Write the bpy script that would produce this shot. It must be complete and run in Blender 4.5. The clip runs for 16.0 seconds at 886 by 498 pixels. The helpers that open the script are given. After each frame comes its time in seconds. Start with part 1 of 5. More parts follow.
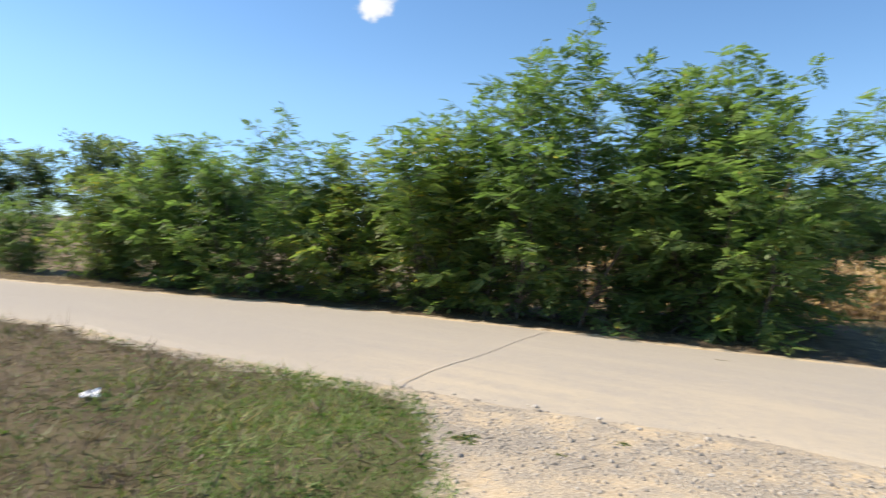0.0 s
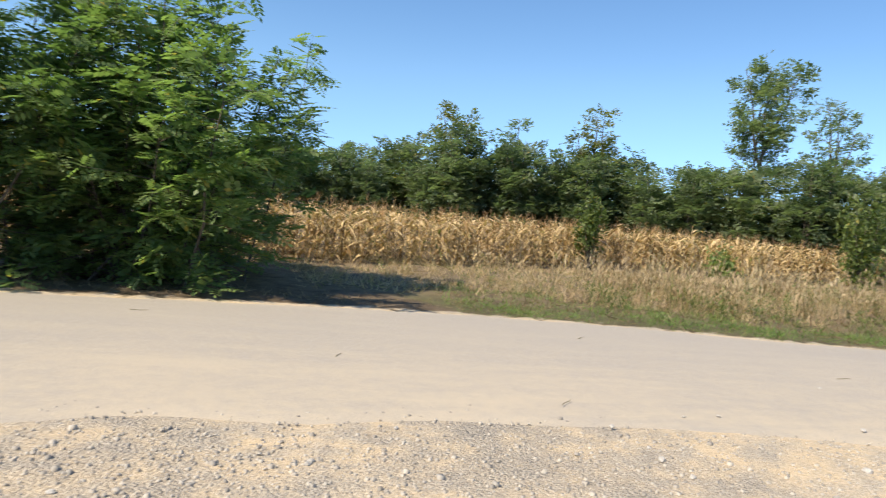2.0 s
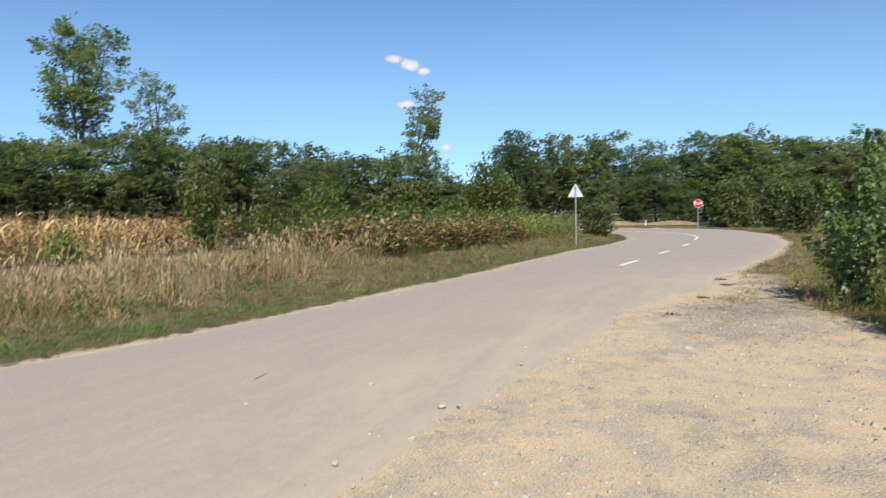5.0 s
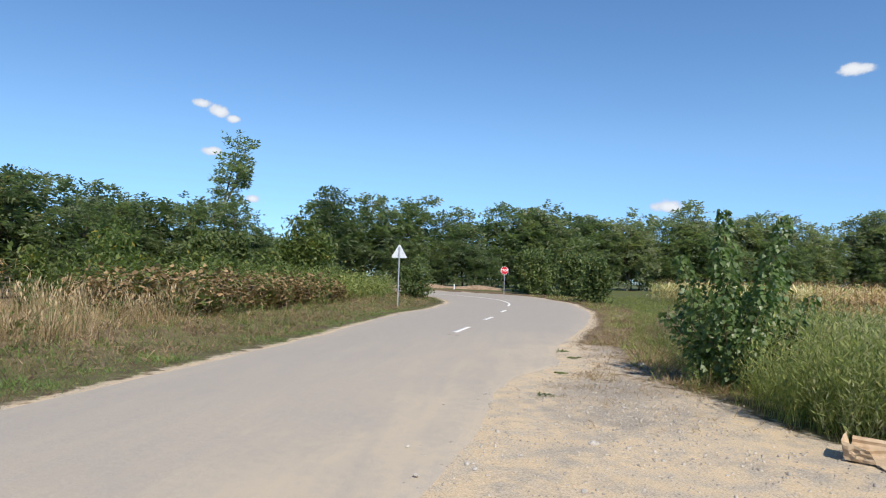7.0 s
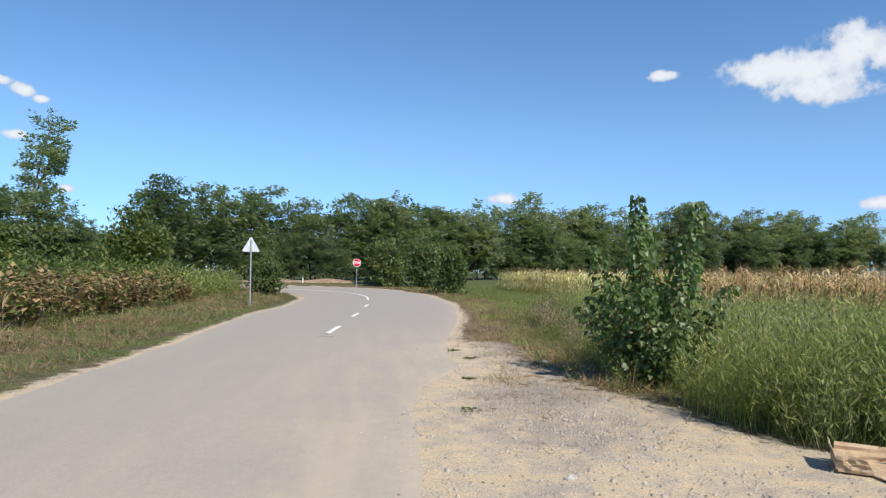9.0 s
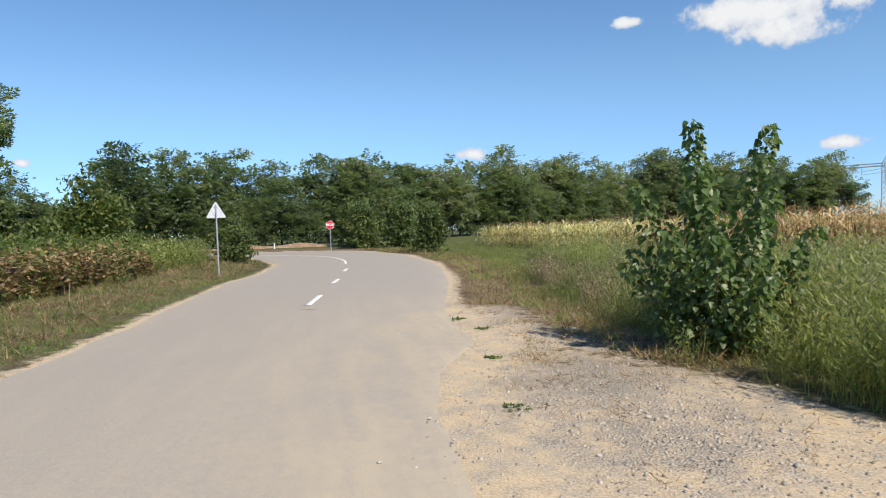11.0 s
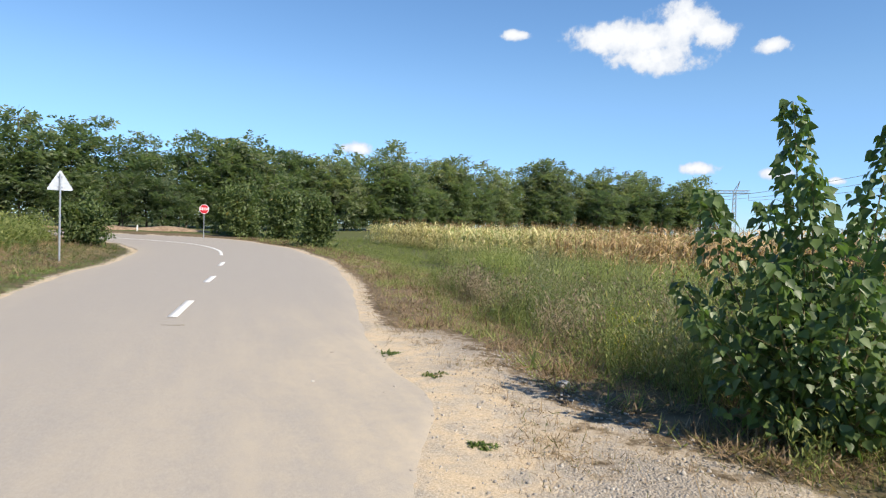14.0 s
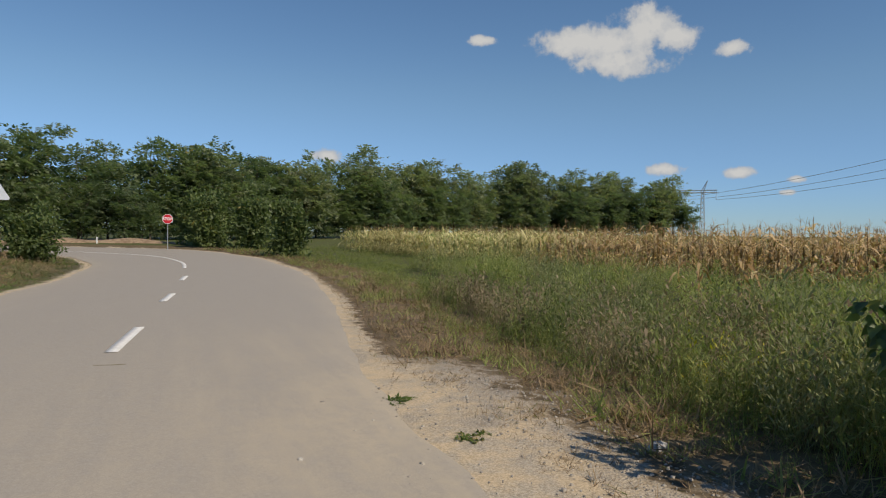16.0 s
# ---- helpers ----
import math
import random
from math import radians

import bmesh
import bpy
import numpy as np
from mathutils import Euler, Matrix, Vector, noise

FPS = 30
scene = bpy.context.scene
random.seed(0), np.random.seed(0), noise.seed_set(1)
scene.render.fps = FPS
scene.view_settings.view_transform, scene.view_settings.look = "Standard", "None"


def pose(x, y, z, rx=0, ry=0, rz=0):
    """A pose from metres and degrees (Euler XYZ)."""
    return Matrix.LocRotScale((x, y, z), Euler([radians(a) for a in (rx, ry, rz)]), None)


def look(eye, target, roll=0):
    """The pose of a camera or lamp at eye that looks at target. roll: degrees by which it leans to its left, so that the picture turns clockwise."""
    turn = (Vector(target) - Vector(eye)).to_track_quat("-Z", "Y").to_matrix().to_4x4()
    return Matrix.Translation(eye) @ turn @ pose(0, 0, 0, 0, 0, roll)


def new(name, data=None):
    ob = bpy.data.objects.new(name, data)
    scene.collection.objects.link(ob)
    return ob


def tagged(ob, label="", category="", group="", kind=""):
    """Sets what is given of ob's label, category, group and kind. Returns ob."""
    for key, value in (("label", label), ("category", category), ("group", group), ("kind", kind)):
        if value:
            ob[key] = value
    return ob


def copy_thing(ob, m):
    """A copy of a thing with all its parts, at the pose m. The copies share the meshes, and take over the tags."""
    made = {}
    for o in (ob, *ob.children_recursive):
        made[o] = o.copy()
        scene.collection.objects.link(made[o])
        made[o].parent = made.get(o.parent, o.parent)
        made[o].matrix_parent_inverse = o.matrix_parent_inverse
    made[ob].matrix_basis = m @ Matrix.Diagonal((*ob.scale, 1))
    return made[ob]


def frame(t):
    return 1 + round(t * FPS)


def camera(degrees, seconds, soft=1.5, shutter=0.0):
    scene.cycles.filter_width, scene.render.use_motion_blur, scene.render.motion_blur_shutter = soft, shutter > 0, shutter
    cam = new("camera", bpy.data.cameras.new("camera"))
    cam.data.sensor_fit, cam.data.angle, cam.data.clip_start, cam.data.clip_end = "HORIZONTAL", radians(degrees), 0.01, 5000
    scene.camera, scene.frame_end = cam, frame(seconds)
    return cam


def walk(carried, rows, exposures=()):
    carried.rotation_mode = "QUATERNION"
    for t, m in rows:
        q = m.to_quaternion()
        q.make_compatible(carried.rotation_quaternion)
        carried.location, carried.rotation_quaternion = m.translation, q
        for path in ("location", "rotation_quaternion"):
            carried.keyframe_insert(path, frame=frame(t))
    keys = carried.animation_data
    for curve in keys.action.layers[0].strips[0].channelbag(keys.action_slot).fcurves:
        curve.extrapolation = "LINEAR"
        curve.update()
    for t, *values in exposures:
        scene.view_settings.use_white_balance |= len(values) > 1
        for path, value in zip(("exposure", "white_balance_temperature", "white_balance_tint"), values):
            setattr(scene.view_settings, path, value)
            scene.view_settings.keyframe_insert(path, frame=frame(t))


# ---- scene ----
cam = camera(68.0, 16.0, 1.1, 0.22)
PATH = [
    (0, (-0.477, -0.665, 1.528), (-0.513, 1.335, 1.488), 3.1),
    (0.5, (-0.181, -0.419, 1.515), (0.389, 1.498, 1.521), 2.2),
    (1, (-0.024, -0.162, 1.487), (0.839, 1.64, 1.393), 4.0),
    (1.5, (0.154, 0.096, 1.507), (1.244, 1.768, 1.371), 4.7),
    (2, (0.487, 0.393, 1.483), (1.866, 1.839, 1.386), 5.8),
    (2.5, (0.764, 0.632, 1.496), (2.385, 1.803, 1.44), 6.3),
    (3, (1.123, 0.94, 1.468), (2.949, 1.753, 1.431), 3.0),
    (3.5, (1.514, 1.238, 1.489), (3.355, 2.017, 1.467), 0.7),
    (4, (1.981, 1.41, 1.486), (3.941, 1.805, 1.44), -2.4),
    (4.5, (2.516, 1.524, 1.497), (4.509, 1.485, 1.338), -3.3),
    (5, (2.938, 1.642, 1.541), (4.92, 1.393, 1.448), -1.0),
    (5.2, (3.099, 1.681, 1.586), (5.068, 1.331, 1.583), -3.1),
    (7.3, (4.881, 2.041, 1.586), (6.701, 1.216, 1.672), 2.3),
    (7.5, (5.047, 2.067, 1.592), (6.88, 1.272, 1.681), 2.3),
    (8, (5.386, 2.235, 1.635), (7.109, 1.223, 1.718), 2.8),
    (8.5, (5.867, 2.174, 1.67), (7.455, 0.966, 1.801), 1.5),
    (9, (6.368, 2.011, 1.636), (7.952, 0.793, 1.709), 0.6),
    (9.2, (6.564, 1.965, 1.608), (8.037, 0.612, 1.618), 0.5),
    (11.3, (8.632, 0.994, 1.633), (10.171, -0.281, 1.572), -2.2),
    (11.5, (8.86, 0.901, 1.642), (10.436, -0.328, 1.574), 0.5),
    (12, (9.346, 0.691, 1.642), (10.915, -0.547, 1.574), 2.7),
    (12.5, (9.858, 0.429, 1.65), (11.434, -0.798, 1.548), 3.0),
    (13, (10.365, 0.172, 1.654), (11.862, -1.146, 1.508), 1.7),
    (13.5, (10.823, -0.143, 1.681), (12.112, -1.668, 1.574), 1.8),
    (14, (11.257, -0.41, 1.705), (12.528, -1.952, 1.638), 1.9),
    (14.5, (11.691, -0.696, 1.697), (12.788, -2.367, 1.771), 1.6),
    (15, (12.182, -1.05, 1.687), (13.316, -2.697, 1.729), 1.1),
    (15.5, (12.618, -1.405, 1.696), (13.874, -2.961, 1.695), 0.8),
    (16, (13.056, -1.767, 1.659), (14.261, -3.363, 1.61), 0.6),
]
EXPOSURES = [(0.0, 0.66, 7000, 10), (0.5, 0.80, 7150, 10), (1.5, 0.68, 7050, 10), (2.5, 0.58, 7000, 10), (3.5, 0.48, 6900, 10), (5.0, 0.26, 6850, 10), (7.5, 0.25, 6450, 10), (9.0, 0.25, 6450, 10), (11.5, 0.28, 6900, 10), (13.0, 0.32, 6950, 10), (14.0, 0.46, 6750, 10), (14.5, 0.34, 6700, 10), (15.2, 0.15, 6750, 10), (16.0, -0.36, 7150, 10)]
walk(cam, [(t, look(eye, target, roll)) for t, eye, target, roll in PATH], EXPOSURES)

# ---- world, sun ----
SUN_AZ, SUN_EL = 275.0, 45.0   # azimuth from +y towards +x, elevation


def link(nt, a, b):
    nt.links.new(a, b)


def node(nt, kind, **values):
    n = nt.nodes.new(kind)
    for key, value in values.items():
        setattr(n, key, value)
    return n


def math_node(nt, op, a, b=None, c=None):
    n = node(nt, "ShaderNodeMath", operation=op)
    for i, v in enumerate((a, b, c)):
        if v is None:
            continue
        if isinstance(v, (int, float)):
            n.inputs[i].default_value = v
        else:
            link(nt, v, n.inputs[i])
    return n.outputs[0]


def smooth_range(nt, value, lo, hi, out_lo=0.0, out_hi=1.0):
    n = node(nt, "ShaderNodeMapRange", interpolation_type="SMOOTHSTEP")
    link(nt, value, n.inputs["Value"])
    for key, v in (("From Min", lo), ("From Max", hi), ("To Min", out_lo), ("To Max", out_hi)):
        n.inputs[key].default_value = v
    return n.outputs["Result"]


# the fair-weather clouds: azimuth, elevation, half width, half height in degrees
CLOUDS = [
    (-8.0, 18.6, 2.0, 1.3),
    (154.3, 15.9, 4.2, 1.5), (159.8, 16.8, 2.9, 2.0), (158.0, 14.2, 4.2, 1.5), (157.0, 15.8, 4.5, 1.7), (162.0, 15.8, 2.2, 1.4),
    (146.1, 16.2, 1.5, 0.55), (166.5, 14.6, 1.7, 0.75), (178.4, 15.2, 1.8, 0.6),
    (132.8, 6.5, 1.5, 0.7), (161.6, 5.4, 1.9, 0.6), (167.0, 5.0, 1.3, 0.65), (171.1, 4.4, 0.8, 0.35), (170.6, 3.4, 0.7, 0.3),
    (94.6, 13.0, 1.0, 0.6), (93.2, 13.5, 0.9, 0.4), (95.8, 12.5, 0.7, 0.35), (94.2, 9.8, 1.0, 0.4), (97.6, 6.1, 0.7, 0.4),
]


def make_world():
    world = bpy.data.worlds.new("world")
    scene.world = world
    world.use_nodes = True
    nt = world.node_tree
    nt.nodes.clear()
    sky = node(nt, "ShaderNodeTexSky", sky_type="NISHITA", sun_disc=False, sun_elevation=radians(SUN_EL),
               sun_rotation=radians(SUN_AZ), air_density=1.0, dust_density=0.0, ozone_density=3.0)
    clear = node(nt, "ShaderNodeBackground")
    clear.inputs["Strength"].default_value = SKY
    tint = node(nt, "ShaderNodeMix", data_type="RGBA", blend_type="MULTIPLY")
    tint.inputs[0].default_value, tint.inputs[7].default_value = 1.0, (0.91, 0.99, 1.07, 1)
    deep = node(nt, "ShaderNodeHueSaturation")
    deep.inputs["Saturation"].default_value = 1.12
    link(nt, sky.outputs[0], deep.inputs["Color"])
    link(nt, deep.outputs[0], tint.inputs[6])
    coord = node(nt, "ShaderNodeTexCoord")
    sep = node(nt, "ShaderNodeSeparateXYZ")
    link(nt, coord.outputs["Generated"], sep.inputs[0])
    x, y, z = sep.outputs
    az = math_node(nt, "ARCTAN2", math_node(nt, "MULTIPLY", x, -1.0), math_node(nt, "MULTIPLY", y, -1.0))
    az = math_node(nt, "MULTIPLY", az, 180 / math.pi)
    el = math_node(nt, "MULTIPLY", math_node(nt, "ARCSINE", z), 180 / math.pi)
    # the haze low over the fields is bluer than the clear-air sky
    haze = node(nt, "ShaderNodeMix", data_type="RGBA", blend_type="MULTIPLY")
    haze.inputs[7].default_value = HAZE
    link(nt, smooth_range(nt, el, 0.0, 13.0, 1.0, 0.0), haze.inputs[0])
    link(nt, tint.outputs[2], haze.inputs[6])
    link(nt, haze.outputs[2], clear.inputs["Color"])
    best = None
    for a, e, w, h in CLOUDS:
        u = math_node(nt, "DIVIDE", math_node(nt, "SUBTRACT", az, (a - 180 + 180) % 360 - 180), w)
        v = math_node(nt, "DIVIDE", math_node(nt, "SUBTRACT", el, e), h)
        d = math_node(nt, "SQRT", math_node(nt, "ADD", math_node(nt, "MULTIPLY", u, u), math_node(nt, "MULTIPLY", v, v)))
        d = math_node(nt, "SUBTRACT", 1.0, d)
        best = d if best is None else math_node(nt, "SMOOTH_MAX", best, d, 0.12)
    fine = node(nt, "ShaderNodeTexNoise")
    fine.inputs["Scale"].default_value, fine.inputs["Detail"].default_value, fine.inputs["Roughness"].default_value = 38.0, 7.0, 0.6
    link(nt, coord.outputs["Generated"], fine.inputs["Vector"])
    ragged = math_node(nt, "ADD", best, math_node(nt, "MULTIPLY", math_node(nt, "SUBTRACT", fine.outputs["Fac"], 0.5), 1.7))
    mask = smooth_range(nt, ragged, 0.0, 0.45)
    cloud = node(nt, "ShaderNodeBackground")
    ramp = node(nt, "ShaderNodeValToRGB")
    ramp.color_ramp.elements[0].color, ramp.color_ramp.elements[1].color = (0.62, 0.70, 0.84, 1), (0.97, 1.0, 1.04, 1)
    ramp.color_ramp.elements[0].position, ramp.color_ramp.elements[1].position = 0.1, 0.75
    link(nt, ragged, ramp.inputs[0])
    link(nt, ramp.outputs[0], cloud.inputs["Color"])
    cloud.inputs["Strength"].default_value = CLOUD
    mix = node(nt, "ShaderNodeMixShader")
    link(nt, math_node(nt, "MULTIPLY", mask, 0.95), mix.inputs[0])
    link(nt, clear.outputs[0], mix.inputs[1])
    link(nt, cloud.outputs[0], mix.inputs[2])
    out = node(nt, "ShaderNodeOutputWorld")
    link(nt, mix.outputs[0], out.inputs[0])


SKY, CLOUD, SUN = 0.118, 0.76, 4.8
HAZE = (0.52, 0.73, 1.16, 1)
make_world()
sun = new("sun", bpy.data.lights.new("sun", "SUN"))
sun.data.energy, sun.data.angle, sun.data.color = SUN, radians(0.53), (1.0, 0.915, 0.79)
_a, _e = radians(SUN_AZ), radians(SUN_EL)
SUN_DIR = Vector((math.sin(_a) * math.cos(_e), math.cos(_a) * math.cos(_e), math.sin(_e)))
sun.matrix_world = look(SUN_DIR * 60, (0, 0, 0))

# ---- materials ----


def principled(name, rough=0.8):
    m = bpy.data.materials.new(name)
    m.use_nodes = True
    nt = m.node_tree
    bsdf = nt.nodes["Principled BSDF"]
    bsdf.inputs["Roughness"].default_value = rough
    return m, nt, bsdf


def noise_of(nt, scale, detail=4.0, rough=0.55, vector=None):
    n = node(nt, "ShaderNodeTexNoise")
    n.inputs["Scale"].default_value, n.inputs["Detail"].default_value, n.inputs["Roughness"].default_value = scale, detail, rough
    if vector is None:
        vector = node(nt, "ShaderNodeTexCoord").outputs["Object"]
    link(nt, vector, n.inputs["Vector"])
    return n.outputs["Fac"]


def blend(nt, fac, a, b):
    n = node(nt, "ShaderNodeMix", data_type="RGBA")
    if isinstance(fac, (int, float)):
        n.inputs[0].default_value = fac
    else:
        link(nt, fac, n.inputs[0])
    for i, v in ((6, a), (7, b)):
        if isinstance(v, tuple):
            n.inputs[i].default_value = (*v, 1)
        else:
            link(nt, v, n.inputs[i])
    return n.outputs[2]


def bump(nt, bsdf, height, strength=0.4, distance=0.01):
    b = node(nt, "ShaderNodeBump")
    b.inputs["Strength"].default_value, b.inputs["Distance"].default_value = strength, distance
    link(nt, height, b.inputs["Height"])
    link(nt, b.outputs[0], bsdf.inputs["Normal"])


def world_pos(nt):
    return node(nt, "ShaderNodeNewGeometry").outputs["Position"]


def plain_material(name, a, b, scale=20.0, rough=0.7, metal=0.0, relief=0.15):
    m, nt, bsdf = principled(name, rough)
    n1, n2 = noise_of(nt, scale), noise_of(nt, scale * 0.13)
    fac = smooth_range(nt, math_node(nt, "ADD", math_node(nt, "MULTIPLY", n1, 0.6), math_node(nt, "MULTIPLY", n2, 0.4)), 0.35, 0.65)
    link(nt, blend(nt, fac, a, b), bsdf.inputs["Base Color"])
    bsdf.inputs["Metallic"].default_value = metal
    bump(nt, bsdf, n1, relief, 0.004)
    return m


def leaf_material(name, dark, light, yellow=(0.2, 0.17, 0.03), yellow_part=0.03, through_part=0.35, gloss=0.35, patch=0.5, rough=0.5):
    """Foliage: tint varies leaf by leaf and in patches; some light passes through."""
    m, nt, bsdf = principled(name, rough)
    geo = node(nt, "ShaderNodeNewGeometry")
    rnd = geo.outputs["Random Per Island"]
    big = noise_of(nt, patch, 2.0, 0.5, geo.outputs["Position"])
    own = node(nt, "ShaderNodeObjectInfo").outputs["Random"]
    fac = math_node(nt, "ADD", math_node(nt, "MULTIPLY", rnd, 0.6), math_node(nt, "MULTIPLY", big, 0.8))
    fac = smooth_range(nt, math_node(nt, "ADD", fac, math_node(nt, "MULTIPLY", math_node(nt, "SUBTRACT", own, 0.5), 0.4)), 0.3, 1.1)
    col = blend(nt, fac, dark, light)
    second = math_node(nt, "FRACT", math_node(nt, "MULTIPLY", rnd, 37.7))
    old = math_node(nt, "LESS_THAN", second, math_node(nt, "MULTIPLY", smooth_range(nt, big, 0.3, 0.75), 2 * yellow_part))
    col = blend(nt, old, col, yellow)
    link(nt, col, bsdf.inputs["Base Color"])
    bsdf.inputs["Specular IOR Level"].default_value = gloss
    trans = node(nt, "ShaderNodeBsdfTranslucent")
    warm = node(nt, "ShaderNodeMix", data_type="RGBA", blend_type="MULTIPLY")
    warm.inputs[0].default_value = 1.0
    link(nt, col, warm.inputs[6])
    warm.inputs[7].default_value = (1.25, 1.5, 0.8, 1)
    link(nt, warm.outputs[2], trans.inputs["Color"])
    mix = node(nt, "ShaderNodeMixShader")
    mix.inputs[0].default_value = through_part
    link(nt, bsdf.outputs[0], mix.inputs[1])
    link(nt, trans.outputs[0], mix.inputs[2])
    link(nt, mix.outputs[0], nt.nodes["Material Output"].inputs["Surface"])
    return m


def road_material():
    m, nt, bsdf = principled("worn asphalt", 0.9)
    pos = world_pos(nt)
    grain, mid, big = noise_of(nt, 160.0, 3.0, 0.7, pos), noise_of(nt, 7.0, 5.0, 0.6, pos), noise_of(nt, 0.55, 5.0, 0.6, pos)
    col = blend(nt, smooth_range(nt, grain, 0.3, 0.7), ROAD_A, ROAD_B)
    col = blend(nt, smooth_range(nt, mid, 0.45, 0.75, 0.0, 0.35), col, ROAD_C)
    fleck = noise_of(nt, 34.0, 3.0, 0.7, pos)
    col = blend(nt, smooth_range(nt, fleck, 0.35, 0.65, 0.3, 0.0), col, (0.22, 0.2, 0.175))
    col = blend(nt, smooth_range(nt, fleck, 0.62, 0.74, 0.0, 0.35), col, (0.52, 0.475, 0.41))
    # dust dragged out from the gravel yard, in streaks along the wheels' way
    attr = node(nt, "ShaderNodeAttribute", attribute_name="dust")
    along = node(nt, "ShaderNodeMapping", vector_type="TEXTURE")
    along.inputs["Rotation"].default_value, along.inputs["Scale"].default_value = (0, 0, radians(-31)), (3.2, 0.45, 1.0)
    link(nt, pos, along.inputs["Vector"])
    streak = noise_of(nt, 1.1, 5.0, 0.65, along.outputs[0])
    worn = math_node(nt, "ADD", math_node(nt, "MULTIPLY", streak, 0.55), math_node(nt, "ADD", math_node(nt, "MULTIPLY", mid, 0.35), math_node(nt, "MULTIPLY", big, 0.4)))
    col = blend(nt, smooth_range(nt, streak, 0.5, 0.8, 0.0, 0.3), col, (0.40, 0.36, 0.30))
    dusty = math_node(nt, "MULTIPLY", attr.outputs["Fac"], smooth_range(nt, worn, 0.36, 0.88))
    col = blend(nt, dusty, col, blend(nt, smooth_range(nt, grain, 0.35, 0.65), (0.40, 0.345, 0.265), (0.55, 0.45, 0.32)))
    link(nt, col, bsdf.inputs["Base Color"])
    bsdf.inputs["Specular IOR Level"].default_value = 0.3
    bump(nt, bsdf, math_node(nt, "ADD", grain, math_node(nt, "MULTIPLY", mid, 0.5)), 0.35, 0.006)
    return m


ROAD_A, ROAD_B, ROAD_C = (0.30, 0.270, 0.232), (0.42, 0.380, 0.328), (0.345, 0.302, 0.25)


def ground_material():
    m, nt, bsdf = principled("earth gravel and turf", 0.95)
    pos = world_pos(nt)
    zone = node(nt, "ShaderNodeAttribute", attribute_name="zone")
    sep = node(nt, "ShaderNodeSeparateColor")
    link(nt, zone.outputs["Color"], sep.inputs[0])
    yard, green, dry = sep.outputs
    n_big, n_mid, n_fine = noise_of(nt, 0.45, 5.0, 0.6, pos), noise_of(nt, 3.0, 6.0, 0.65, pos), noise_of(nt, 55.0, 4.0, 0.7, pos)
    soil = blend(nt, smooth_range(nt, n_mid, 0.3, 0.7), (0.075, 0.055, 0.034), (0.145, 0.107, 0.068))
    col = blend(nt, math_node(nt, "MULTIPLY", green, smooth_range(nt, n_mid, 0.25, 0.65)), soil, (0.085, 0.115, 0.03))
    straw = blend(nt, smooth_range(nt, n_fine, 0.3, 0.7), (0.22, 0.16, 0.09), (0.36, 0.275, 0.165))
    col = blend(nt, math_node(nt, "MULTIPLY", dry, smooth_range(nt, n_mid, 0.2, 0.6)), col, straw)
    sand = blend(nt, smooth_range(nt, n_fine, 0.3, 0.7), (0.45, 0.34, 0.21), (0.70, 0.555, 0.37))
    n_grit = noise_of(nt, 17.0, 5.0, 0.75, pos)
    sand = blend(nt, smooth_range(nt, n_mid, 0.35, 0.7), sand, blend(nt, smooth_range(nt, n_fine, 0.35, 0.65), (0.30, 0.255, 0.195), (0.57, 0.495, 0.39)))
    sand = blend(nt, smooth_range(nt, n_grit, 0.52, 0.75, 0.0, 0.5), sand, (0.30, 0.245, 0.18))
    cells = node(nt, "ShaderNodeTexVoronoi")
    cells.inputs["Scale"].default_value = 46.0
    link(nt, pos, cells.inputs["Vector"])
    chips = blend(nt, math_node(nt, "MULTIPLY", cells.outputs["Color"], smooth_range(nt, n_fine, 0.2, 0.75)), (0.26, 0.225, 0.18), (0.55, 0.49, 0.405))
    gritty = node(nt, "ShaderNodeAttribute", attribute_name="grit").outputs["Fac"]
    stony = math_node(nt, "ADD", math_node(nt, "MULTIPLY", n_big, 0.75), math_node(nt, "MULTIPLY", n_mid, 0.45))
    stony = smooth_range(nt, math_node(nt, "ADD", stony, math_node(nt, "MULTIPLY", gritty, 0.2)), 0.55, 0.9)
    yardcol = blend(nt, stony, sand, chips)
    ragged = smooth_range(nt, math_node(nt, "ADD", yard, math_node(nt, "MULTIPLY", math_node(nt, "SUBTRACT", n_mid, 0.5), 1.7)), 0.35, 0.65)
    col = blend(nt, ragged, col, yardcol)
    link(nt, col, bsdf.inputs["Base Color"])
    bsdf.inputs["Specular IOR Level"].default_value = 0.2
    h = math_node(nt, "ADD", math_node(nt, "MULTIPLY", n_fine, 0.5), math_node(nt, "MULTIPLY", math_node(nt, "SUBTRACT", 1.0, cells.outputs["Distance"]), math_node(nt, "MULTIPLY", stony, ragged)))
    bump(nt, bsdf, h, 0.8, 0.025)
    return m


M_ROAD = road_material()
M_GROUND = ground_material()
M_PAINT = plain_material("worn white road paint", (0.62, 0.60, 0.56), (0.82, 0.80, 0.76), 30.0, 0.8)
M_STONE = plain_material("crushed limestone", (0.30, 0.28, 0.25), (0.54, 0.50, 0.44), 9.0, 0.9)
M_STEEL = plain_material("galvanised steel", (0.42, 0.44, 0.46), (0.55, 0.57, 0.58), 12.0, 0.45, 0.6)
M_SIGNBACK = plain_material("bare aluminium sheet", (0.55, 0.58, 0.60), (0.68, 0.70, 0.72), 6.0, 0.4, 0.3)
M_RED = plain_material("red reflective film", (0.50, 0.012, 0.02), (0.60, 0.02, 0.03), 8.0, 0.4)
M_WHITE = plain_material("white reflective film", (0.75, 0.75, 0.74), (0.85, 0.85, 0.84), 8.0, 0.4)
